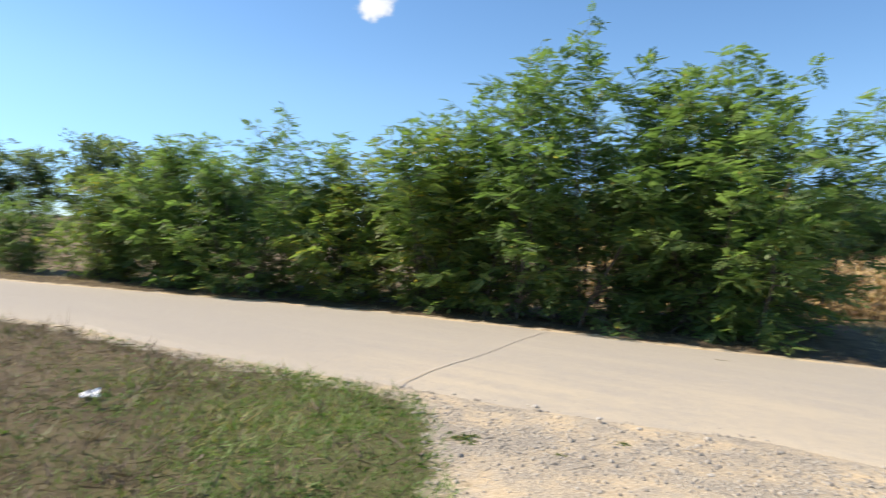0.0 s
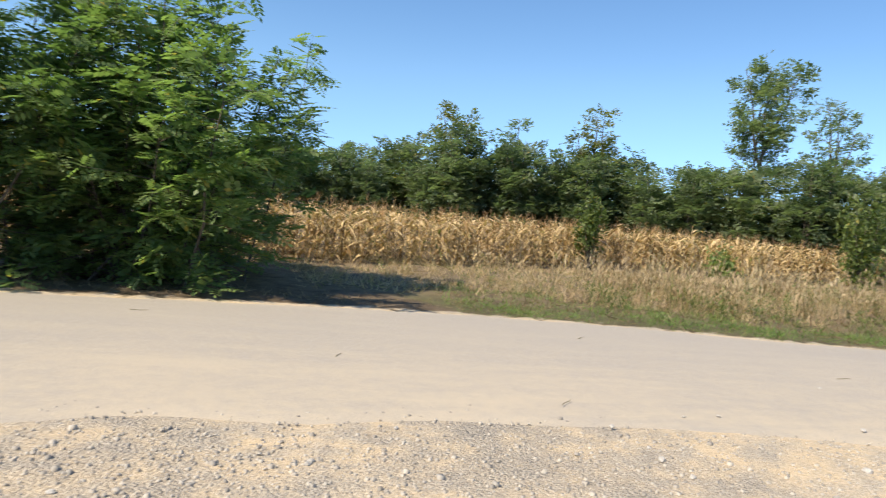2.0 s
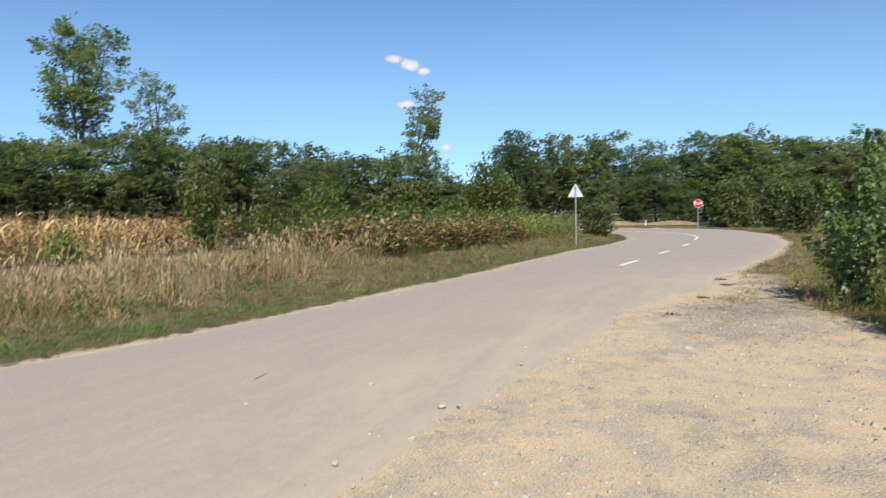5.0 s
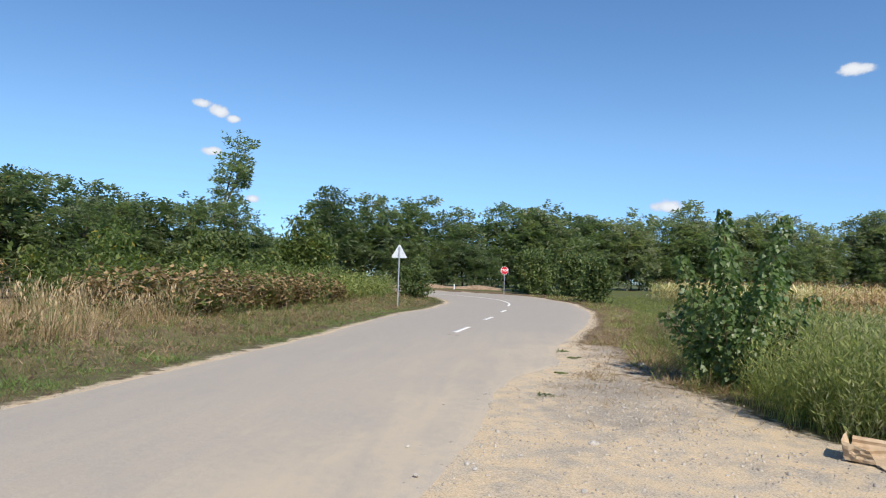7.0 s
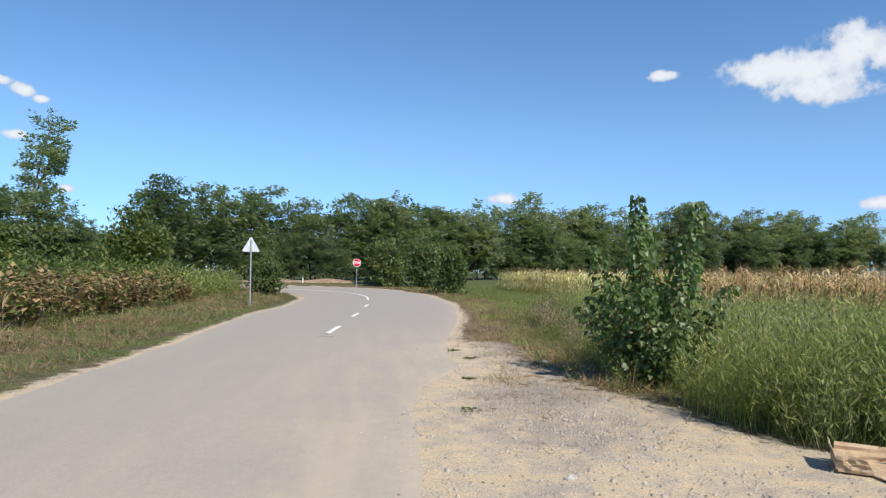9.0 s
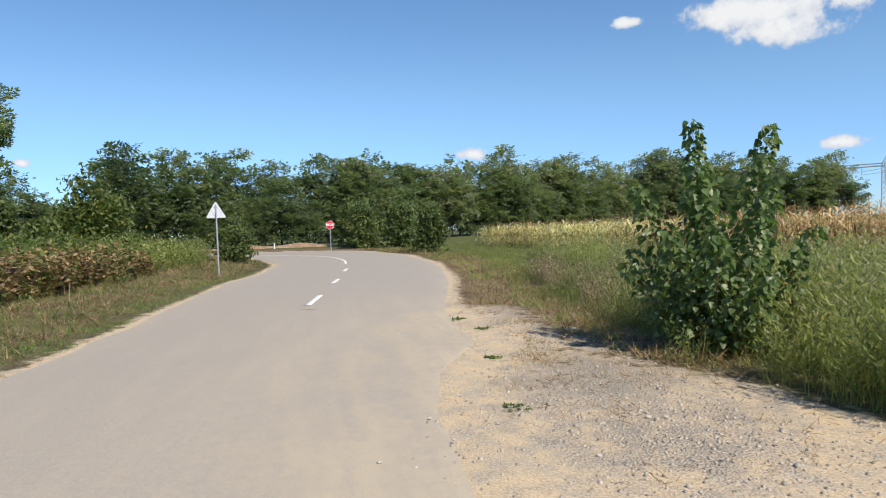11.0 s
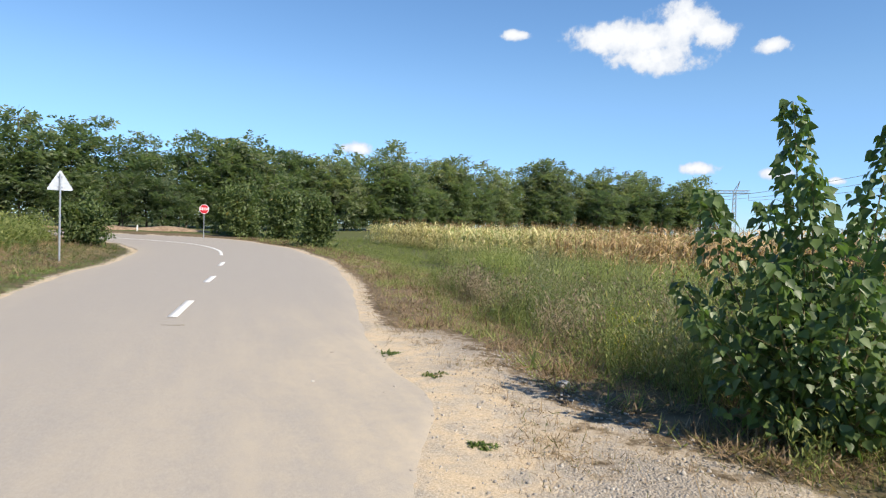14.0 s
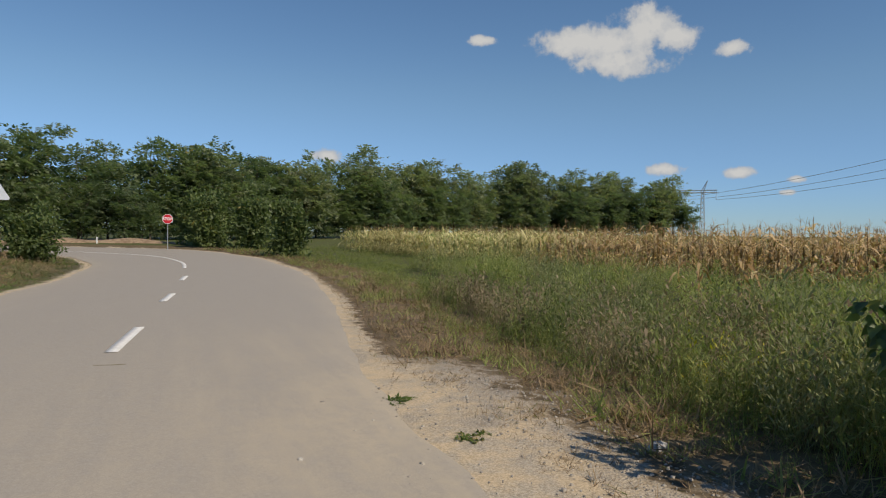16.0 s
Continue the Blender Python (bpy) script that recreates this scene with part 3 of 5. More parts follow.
# ---- trees ----
FROND = frond(4, 0.25)
def plume(pairs, length, leaf, seed):
    """A drooping twig tip with leaf masses on both sides, about one metre long."""
    r = np.random.default_rng(seed)
    pieces = []
    for i in range(pairs):
        t = (i + 0.7) / pairs
        for side in (1, -1):
            pieces.append(leaflet(leaf * r.uniform(0.75, 1.25), leaf * 0.21, t * length + r.normal(0, 0.06), side, -0.30 * length * t * t + r.normal(0, 0.05), r.uniform(0.6, 1.3), r.uniform(-0.1, 0.5)))
    pieces.append(leaflet(leaf, leaf * 0.2, length * 0.95, 1, -0.30 * length, 0.0, 0.3))
    return joined(pieces)


PLUMES = [plume(3, 0.85, 0.42, 14), plume(3, 0.75, 0.46, 15), plume(3, 0.95, 0.40, 16)]


def crooked(start, direction, length, bend, n, r):
    """A branch line that wanders and lifts towards the light."""
    pts, d = [np.array(start, float)], np.array(direction, float)
    d /= np.linalg.norm(d)
    for _ in range(n):
        d = d + r.normal(0, bend, 3)
        d /= np.linalg.norm(d)
        pts.append(pts[-1] + d * length / n)
    return np.array(pts)


def locust_bush(name, seed, height, radius, shoots, material, label, group):
    """A many-stemmed young locust: arching shoots that carry feathered leaves down to the ground."""
    r = np.random.default_rng(seed)
    wood, places, ways = [], [], []
    for k in range(shoots):
        a = r.uniform(0, 2 * np.pi)
        rank = (k + 0.5) / shoots
        lean = 0.22 + 0.9 * (1 - rank) ** 0.8 + r.normal(0, 0.05)
        top = height * (0.30 + 0.68 * rank ** 0.8) * r.uniform(0.86, 1.04)
        out = radius * min(1.0, 0.12 + lean * 0.85) * r.uniform(0.7, 1.0)
        foot = np.array((r.normal(0, radius * 0.26), r.normal(0, radius * 0.16), -0.05))
        tip = foot + np.array((math.cos(a) * out, math.sin(a) * out, top))
        n = 9
        t = np.linspace(0, 1, n)[:, None]
        arch = np.array((math.cos(a) * 0.35, math.sin(a) * 0.35, 0.55)) * 0.16 * top * np.sin(t * np.pi)
        line = foot + (tip - foot) * t + arch + np.cumsum(r.normal(0, 0.04, (n, 3)), 0)
        wood.append(tube(line, np.linspace(0.021, 0.004, n) * r.uniform(0.7, 1.3), 4))
        twigs = 11
        for j in range(twigs):
            s = 0.06 + 0.92 * (j + r.uniform(0, 0.6)) / twigs
            base = np.array([np.interp(s * (n - 1), np.arange(n), line[:, c]) for c in range(3)])
            ta = a + r.normal(0, 1.25)
            length = (1.1 - 0.5 * s) * r.uniform(0.5, 1.15) * (0.6 + 0.24 * radius)
            d = np.array((math.cos(ta), math.sin(ta), -0.2 + 0.85 * s + r.normal(0, 0.25)))
            twig = crooked(base, d, length, 0.16, 4, r)
            twig[:, 2] = np.maximum(twig[:, 2], 0.08)
            wood.append(tube(twig[::2], (0.008, 0.005, 0.002), 3))
            m = int(4 + 7 * length)
            for i in range(m):
                u = ((i + 0.6) / m) ** 0.62 * 4
                p = np.array([np.interp(u, np.arange(5), twig[:, c]) for c in range(3)])
                side = 1 if i % 2 else -1
                w = twig[min(4, int(u) + 1)] - twig[int(min(u, 3))]
                h = math.atan2(w[1], w[0]) + side * r.uniform(0.4, 1.2)
                places.append(p)
                ways.append((math.cos(h), math.sin(h), r.normal(0.12, 0.42)))
        for i in range(20):
            u = 8 - 3.6 * i / 20
            h, p = a + i * 2.4 + r.normal(0, 0.3), np.array([np.interp(u, np.arange(9), line[:, c]) for c in range(3)])
            places.append(p)
            ways.append((math.cos(h), math.sin(h), r.uniform(0.1, 0.9)))
    places, ways = np.array(places), np.array(ways)
    keep = places[:, 2] > 0.1
    places, ways = places[keep], ways[keep]
    crown = spread(FROND, places, frames(ways, r.normal(0, 0.35, len(places))), r.uniform(0.85, 1.45, len(places)))
    ob = thing(name, label, "tree", group)
    stems = new("trunk", mesh_from("trunk", *joined(wood), M_BARK, True))
    leaves = new("crown", mesh_from("crown", *crown, material))
    stems.parent = leaves.parent = ob
    return ob


def broad_tree(name, seed, height, radius, base, clumps, material, label, group, lean=(0, 0), bare=0.25, size=1.0, irregular=0.25, trunk_r=None, leaders=5):
    """A locust of the woodland edge: a trunk that forks into leaders, limbs along each, and drooping leafy twigs on the limbs.
    base: height at which the crown starts, as a part of the whole."""
    r = np.random.default_rng(seed)
    tr = trunk_r or 0.013 * height
    n = 8
    t = np.linspace(0, 1, n)
    bend = np.cumsum(r.normal(0, 0.02 * height, (n, 2)), 0) * 0.5
    line = np.column_stack((t * lean[0] * height + bend[:, 0], t * lean[1] * height + bend[:, 1], -0.1 + t * height * 0.97))
    def along(path, s):
        return np.array([np.interp(s * (len(path) - 1), np.arange(len(path)), path[:, c]) for c in range(3)])
    wood, axes = [tube(line, np.linspace(tr, tr * 0.12, n), 7)], [(line, base)]
    for k in range(leaders - 1):
        a = k * 6.28 / max(1, leaders - 1) + r.normal(0, 0.4)
        o = along(line, max(0.06, base * 0.6) + r.uniform(0.0, 0.35))
        top = height * r.uniform(0.74, 1.0)
        out = radius * r.uniform(0.35, 0.62)
        tip = np.array((line[-1, 0] + math.cos(a) * out, line[-1, 1] + math.sin(a) * out, top))
        u = np.linspace(0, 1, 7)[:, None]
        path = o + (tip - o) * np.concatenate((u ** 0.8, u ** 0.8, u), 1) + np.cumsum(r.normal(0, 0.012 * height, (7, 3)), 0)
        wood.append(tube(path, np.linspace(tr * 0.55, tr * 0.1, 7), 5))
        axes.append((path, max(0.0, (base * height - o[2]) / max(0.1, top - o[2]))))
    limbs = 11
    per = max(4, clumps // (limbs * len(axes)))
    places, ways = [], []
    for path, low in axes:
        turn0 = r.uniform(0, 6.28)
        for k in range(limbs):
            s = low + (0.99 - low) * (k + r.uniform(0, 0.9)) / limbs
            o = along(path, s)
            a = turn0 + k * 2.4 + r.normal(0, 0.4)
            length = radius * 0.62 * (1.0 - 0.62 * (s - low) / (1.001 - low)) * r.uniform(1 - 2 * irregular, 1.15)
            d = np.array((math.cos(a), math.sin(a), r.uniform(0.1, 0.55) + 0.7 * s * s))
            limb = crooked(o, d, max(0.5, length), 0.14, 5, r)
            wood.append(tube(limb[::2] if len(limb) > 5 else limb, np.linspace(tr * 0.22, 0.01, len(limb[::2])), 3))
            m = max(3, int(per * (0.55 + 0.9 * length / (radius * 0.62))))
            u = r.uniform(0.12, 1.08, m) ** 0.75
            p = np.stack([np.interp(u * 5, np.arange(6), limb[:, c]) for c in range(3)], 1)
            away = a + np.where(r.uniform(size=m) > 0.5, 1, -1) * r.uniform(0.2, 1.5, m)
            off = r.uniform(0.0, 0.17, m) * radius
            p = p + np.column_stack((np.cos(away) * off, np.sin(away) * off, r.normal(0.05, 0.07 * radius, m)))
            places.append(p)
            ways.append(np.column_stack((np.cos(away), np.sin(away), r.normal(0.25 + 0.4 * s, 0.3, m))))
    places, ways = np.concatenate(places), np.concatenate(ways)
    keep = places[:, 2] > 0.3
    places, ways = places[keep], ways[keep]
    kind = r.integers(3, size=len(places))
    scale = size * r.uniform(0.65, 1.3, len(places))
    roll = r.normal(0, 0.5, len(places))
    pieces = [spread(PLUMES[i], places[kind == i], frames(ways[kind == i], roll[kind == i]), scale[kind == i]) for i in range(3)]
    ob = thing(name, label, "tree", group)
    stems = new("trunk", mesh_from("trunk", *joined(wood), M_BARK, True))
    leaves = new("crown", mesh_from("crown", *joined(pieces), material))
    stems.parent = leaves.parent = ob
    return ob


def stand(ob, x, y, turn=0.0, size=1.0, tall=1.0):
    ob.matrix_world = pose(x, y, height_at(x, y), 0, 0, turn) @ Matrix.Diagonal((size, size, size * tall, 1))
    return ob


def again(ob, x, y, turn, size, tall=1.0):
    c = copy_thing(ob, pose(x, y, height_at(x, y), 0, 0, turn))
    c.scale = (size, size, size * tall)
    return c


G = "young locusts along the road"
L = "bushy young locust tree with feathered green leaves beside the road"
LP = "thin young locust tree with paler yellow-green leaves beside the road"
bush_a = stand(locust_bush("locust_tree", 1, 5.5, 2.4, 46, M_LOCUST, L, G), 4.5, 11.3)
bush_b = stand(locust_bush("locust_tree", 2, 5.8, 2.3, 35, M_LOCUST, L, G), 2.4, 12.3)
bush_c = stand(locust_bush("locust_tree", 3, 4.2, 1.9, 30, M_LOCUST_PALE, LP, G), -1.0, 13.4)
again(bush_b, 0.5, 12.7, 140, 0.92)
again(bush_c, -2.9, 13.9, 75, 0.86)
again(bush_b, -4.8, 14.4, 230, 0.74)
again(bush_a, -6.9, 15.2, 100, 0.70)
again(bush_c, -9.2, 15.6, 10, 0.70)
again(bush_b, -12.0, 16.6, 300, 0.40)
again(bush_c, -15.0, 17.6, 190, 0.48)
again(bush_b, -19.0, 18.8, 60, 0.40)
again(bush_c, 6.2, 13.6, 120, 0.75)

W = "woodland edge"
WL = "dark green locust tree in the woodland edge"
wood_kinds = [
    broad_tree("woodland_tree", 21, 10.6, 4.6, 0.05, 1150, M_WOOD, WL, W, size=1.15),
    broad_tree("woodland_tree", 22, 9.8, 4.8, 0.02, 1150, M_WOOD, WL, W, size=1.15),
    broad_tree("woodland_tree", 23, 11.0, 4.6, 0.04, 1150, M_WOOD, WL, W, (0.05, 0.03), size=1.15),
    broad_tree("woodland_tree", 24, 10.2, 5.0, 0.02, 1150, M_WOOD, WL, W, size=1.15),
]
tall_kind = [
    broad_tree("woodland_tree", 31, 15.0, 5.2, 0.06, 1350, M_WOOD, "tall green locust tree in the far row", "far row", size=1.45, irregular=0.3),
    broad_tree("woodland_tree", 32, 14.0, 5.4, 0.05, 1350, M_WOOD, "tall green locust tree in the far row", "far row", size=1.45, irregular=0.3),
    broad_tree("woodland_tree", 33, 14.6, 5.0, 0.12, 1150, M_WOOD, "tall green locust tree in the far row", "far row", size=1.4, irregular=0.35),
    # these three stand farthest off and wear the haze-paled leaf colour
    broad_tree("woodland_tree", 34, 15.0, 5.2, 0.06, 1250, M_WOOD_FAR, "grey-green locust tree beyond the maize, leaf colour paled with painted haze", "far row", size=1.45, irregular=0.32),
    broad_tree("woodland_tree", 35, 14.0, 5.6, 0.05, 1250, M_WOOD_FAR, "grey-green locust tree beyond the maize, leaf colour paled with painted haze", "far row", size=1.45, irregular=0.32),
    broad_tree("woodland_tree", 36, 14.6, 4.8, 0.14, 1000, M_WOOD_FAR, "grey-green locust tree beyond the maize, leaf colour paled with painted haze", "far row", size=1.4, irregular=0.38),
]
used = set()


def wood_row(line, gap, kinds, lo, hi, seed, depth=2.0):
    r = np.random.default_rng(seed)
    for x, y in smooth_line(line, gap):
        k = kinds[r.integers(len(kinds))]
        x, y = x + r.normal(0, depth * 0.5), y + r.normal(0, depth * 0.5)
        turn, size, tall = r.uniform(0, 360), r.uniform(lo, hi), r.uniform(0.92, 1.1)
        if k.name in used:
            again(k, x, y, turn, size, tall)
        else:
            used.add(k.name)
            stand(k, x, y, turn, size, tall)


NORTH_WOOD = [(-30, 72), (0, 70), (25, 62), (45, 50), (60, 35), (70, 19), (75, 4), (80, -4)]
wood_row(NORTH_WOOD[:4], 4.2, wood_kinds, 0.52, 0.66, 5)
wood_row(NORTH_WOOD[3:], 4.2, wood_kinds, 0.72, 0.9, 15)
wood_row([(x + 5, y + 4) for x, y in NORTH_WOOD[:4]], 4.6, wood_kinds, 0.58, 0.74, 6)
wood_row([(x + 5, y + 4) for x, y in NORTH_WOOD[3:]], 4.8, wood_kinds, 0.84, 1.0, 26)
wood_row([(x + 2.5, y + 2) for x, y in NORTH_WOOD[3:]], 5.4, wood_kinds, 0.5, 0.66, 16)
EAST_WOOD = [(88, -12), (92, -25), (95, -38), (96, -52), (97, -70), (98, -90), (96, -112), (90, -135), (80, -155), (69, -176)]
wood_row([(74, -8), (80, -9), (88, -16), (91, -28), (91, -45)], 4.2, wood_kinds, 0.5, 0.74, 17)
wood_row([(90, -19)] + EAST_WOOD[1:5], 4.4, tall_kind[:3], 0.76, 0.88, 7)
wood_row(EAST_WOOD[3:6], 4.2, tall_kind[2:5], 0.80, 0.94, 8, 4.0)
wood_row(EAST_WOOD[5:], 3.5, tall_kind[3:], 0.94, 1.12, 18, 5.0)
wood_row([(x - 4, y + 2) for x, y in EAST_WOOD[3:]], 6.0, wood_kinds, 0.75, 1.0, 9)
wood_row([(-110, 60), (-70, 62), (-34, 70)], 6.0, wood_kinds, 0.8, 1.0, 11)
stand(broad_tree("locust_tree", 41, 21.5, 5.2, 0.36, 1500, M_WOOD, "tall slender locust tree standing above the wood", "", irregular=0.3, leaders=4), 74, 29)
stand(broad_tree("locust_tree", 42, 17.0, 4.4, 0.4, 560, M_WOOD, "thin half-bare locust tree standing above the wood", "", (0.03, 0), 0.3, 0.9, 0.4, leaders=4), 72.7, 22.0)
stand(broad_tree("locust_tree", 43, 17.6, 3.6, 0.5, 620, M_WOOD, "leaning half-bare tree at the end of the wood", "", (0.02, -0.18), 0.3, 1.0, 0.4, leaders=3), 84, -4)
stand(broad_tree("locust_tree", 44, 13.2, 3.0, 0.4, 420, M_WOOD_PALE, "yellowing locust tree above the wood", "", (0, 0), 0.3, 0.9, 0.3, leaders=3), 49.4, 52.5)
stand(broad_tree("locust_tree", 45, 12.9, 2.6, 0.35, 600, M_WOOD, "slim dark locust tree above the wood", "", (0, 0), 0.3, 0.9, leaders=3), 54.6, 47.0)
stand(broad_tree("locust_tree", 46, 14.2, 3.6, 0.35, 700, M_WOOD_PALE, "airy pale locust tree above the wood", "", (0, 0), 0.3, 0.9, leaders=4), 59.6, 40.6)


# ---- fields and verges ----
def ground_z(p):
    return np.column_stack((p, land(p)))


def stuff(name, pieces, material, label, category):
    ob = new(name, mesh_from(name, *joined(pieces), material))
    return tagged(ob, label, category, "", "stuff")


def maize(seed, height):
    """One dried maize plant: a stalk, arching and hanging blades, a husk."""
    r = np.random.default_rng(seed)
    pieces = [tube(np.array(((0, 0, 0), (0.01, 0, height * 0.5), (0, 0.02, height * 0.88))), (0.014, 0.012, 0.006), 3)]
    n = 9
    a = r.uniform(0, 3)
    for i in range(n):
        z = height * (0.12 + 0.76 * i / n)
        blade = ribbon(r.uniform(0.4, 0.72), r.uniform(0.036, 0.06), r.uniform(0.8, 2.2), 3, 0.3)
        pieces.append(turned(blade, a + (i % 2) * np.pi + r.normal(0, 0.5), -r.uniform(0.5, 1.15), (0, 0, z)))
    pieces.append(tube(np.array(((0.02, 0, height * 0.45), (0.06, 0.0, height * 0.52), (0.08, 0, height * 0.6))), (0.02, 0.032, 0.008), 4))
    return joined(pieces)


def tassel(seed, height):
    r = np.random.default_rng(seed)
    pieces = []
    for i in range(5):
        b = ribbon(r.uniform(0.18, 0.3), 0.006, r.uniform(0, 0.5), 2)
        pieces.append(turned(b, r.uniform(0, 6.28), -r.uniform(0.8, 1.5), (0, 0.02, height * 0.87)))
    return joined(pieces)


def maize_field(name, front, direction, rows, gap, height, material, label, seed, scale=1.0, tassels=True):
    """Rows of maize behind a front line."""
    r = np.random.default_rng(seed)
    front = smooth_line(front, gap)
    pieces, tops = [], []
    for k in range(rows):
        step = gap * (1.0 if k < 4 else 1.5 if k < 9 else 2.4)
        line = front[:: max(1, int(round(step / gap)))] + np.array(direction) * (0.75 * k if k < 10 else 7.5 + 1.6 * (k - 10))
        p = line + r.normal(0, 0.09, line.shape)
        p = p[r.uniform(size=len(p)) > 0.08]
        p = p[~inside(ROAD_POLY, p)]
        kind = r.integers(4, size=len(p))
        size = r.normal(1.0, 0.09, len(p)).clip(0.7, 1.25) * scale
        turn = upright(len(p), 0.09)
        q = ground_z(p)
        q[:, 2] -= 0.02
        for i in range(4):
            sel = kind == i
            if sel.any():
                pieces.append(spread(maize(seed * 10 + i, height), q[sel], turn[sel], size[sel]))
                tops.append(spread(tassel(seed * 10 + i, height), q[sel], turn[sel], size[sel]))
    stuff(name, pieces, material, label, "maize")
    if tassels:
        stuff(name + "_tassels", tops, M_TASSEL, "brown dry tassels above the maize field", "maize")


maize_field("maize_field", [(2, 17.2), (6, 16.0), (10, 14.9), (16, 14.3), (22, 13.0), (28, 10.4), (35, 6.9)], (0.35, 0.94), 13, 0.24, 1.62, M_CORN, "ripe straw-coloured maize standing behind the dry verge", 3)
SOUTH_FRONT = [(2, -17.5), (12, -21.5), (20, -25.5), (28, -29.2), (36, -33.0), (46, -38.0), (55, -42.5)]
maize_field("maize_field", [(2, -17.5), (12, -21.5), (20, -25.5), (28, -29.2)], (-0.4, -0.92), 18, 0.24, 2.02, M_CORN_BROWN, "brown dried maize field behind green weeds", 4)
maize_field("maize_field", [(28.2, -29.3), (36, -33.0), (46, -38.0), (55, -42.5)], (-0.4, -0.92), 16, 0.26, 2.02, M_CORN_PALE, "pale ripening maize field behind green weeds", 6)


def stray_maize(spots):
    """Single dried plants that came up among the weeds."""
    for i, (x, y, tall) in enumerate(spots):
        ob = new("maize_plant", mesh_from("maize_plant", *maize(401 + i, tall), M_CORN))
        ob.matrix_world = pose(x, y, height_at(x, y) - 0.02, 0, 0, 70 * i)
        tagged(ob, "single dried maize plant standing among the weeds", "maize", "stray maize plants")


stray_maize([(16.3, -16.4, 1.35), (15.9, -15.2, 1.2), (14.6, -15.6, 1.3), (17.4, -17.2, 1.4), (18.3, -18.6, 1.5), (13.2, -15.0, 1.2), (15.2, -17.6, 1.4), (12.4, -16.4, 1.3), (20.5, -20.4, 1.5)])


def scatter(n, box, test, seed):
    r = np.random.default_rng(seed)
    p = np.column_stack((r.uniform(box[0], box[1], n), r.uniform(box[2], box[3], n)))
    north, south, on = side_of_road(p)
    keep = ~on & test(p[:, 0], p[:, 1], np.where(north < south, north, -south), signed_yard(p), r.uniform(size=n))
    return p[keep], r




def tuft_template(blades, seed, spread_out=0.25, width=0.03):
    """A bunch of blades, one metre high."""
    r = np.random.default_rng(seed)
    return joined([turned(ribbon(r.uniform(0.7, 1.1), width, r.uniform(0.2, 0.9), 2), r.uniform(0, 6.28), -r.uniform(0.9, 1.5), (r.normal(0, spread_out * 0.5), r.normal(0, spread_out * 0.5), 0)) for _ in range(blades)])


def clover_template(seed):
    """A low broad-leaved weed, one metre across."""
    r = np.random.default_rng(seed)
    pieces = []
    for _ in range(7):
        t = ribbon(r.uniform(0.35, 0.6), 0.11, r.uniform(0.3, 0.9), 2)
        pieces.append(turned(t, r.uniform(0, 6.28), -r.uniform(0.2, 0.9), (r.normal(0, 0.12), r.normal(0, 0.12), 0.02)))
    return joined(pieces)


TUFT = [tuft_template(5, 61), tuft_template(5, 62), tuft_template(6, 63)]
CLOVER = [clover_template(71), clover_template(72)]


def stem_template(blades, seed):
    """A bunch of thin upright stalks with feathery heads, one metre high."""
    r = np.random.default_rng(seed)
    pieces = []
    for _ in range(blades):
        h, a, tilt = r.uniform(0.65, 1.1), r.uniform(0, 6.28), r.uniform(1.1, 1.5)
        foot = np.array((r.normal(0, 0.12), r.normal(0, 0.12), 0))
        pieces.append(turned(ribbon(h, 0.008, 0.15, 1), a, -tilt, foot))
        top = foot + np.array((math.cos(a) * math.cos(tilt), math.sin(a) * math.cos(tilt), math.sin(tilt))) * h * 0.82
        pieces.append(turned(leaflet(0.22 * h, 0.02, 0, 1, 0, 0.0, 0.1), a, -tilt + 0.2, top))
    pieces.append(turned(ribbon(0.5, 0.018, 0.6, 1), r.uniform(0, 6.28), -0.9))
    return joined(pieces)


STEMS = [stem_template(7, 67), stem_template(7, 68), stem_template(8, 69)]


def short_template(blades, seed):
    """A bunch of simple blades, one metre high."""
    r = np.random.default_rng(seed)
    return joined([turned(ribbon(r.uniform(0.6, 1.1), 0.05, 0.4, 1), r.uniform(0, 6.28), -r.uniform(0.6, 1.45), (r.normal(0, 0.16), r.normal(0, 0.16), 0)) for _ in range(blades)])


SHORT = [short_template(4, 64), short_template(5, 65), short_template(4, 66)]


def grass(name, n, box, test, kinds, lo, hi, material, label, seed, lean=0.25, wide=1.0):
    p, r = scatter(n, box, test, seed)
    size = r.uniform(lo, hi, len(p)) * (0.55 + 0.75 * patchy(p[:, 0], p[:, 1], 0.55, seed % 7) * (0.4 + 0.6 * patchy(p[:, 0], p[:, 1], 1.9, seed % 5)))
    kind = r.integers(len(kinds), size=len(p))
    turn = upright(len(p), lean)
    q = ground_z(p)
    q[:, 2] -= 0.01
    pieces = []
    for i, k in enumerate(kinds):
        s = size[kind == i]
        pieces.append(spread(k, q[kind == i], turn[kind == i], np.column_stack((s * wide, s * wide, s))))
    return stuff(name, pieces, material, label, "grass")


def patchy(x, y, scale, seed=0.0):
    return 0.5 + 0.5 * hummocks(x + 17 * seed, y - 9 * seed, scale)


# rough patch beside the yard
WEST = (-9.5, 0.2, -1.0, 10.5)
grass("grass", 26000, WEST, lambda x, y, d, yard, u: (d < -0.1) & (yard < -0.1) & (u < (0.25 + 0.75 * patchy(x, y, 0.9)) * np.clip(1.25 + yard * 0.25, 0.25, 1)), SHORT, 0.07, 0.16, M_TURF, "short patchy green grass beside the gravel", 81, 0.5, 1.6)
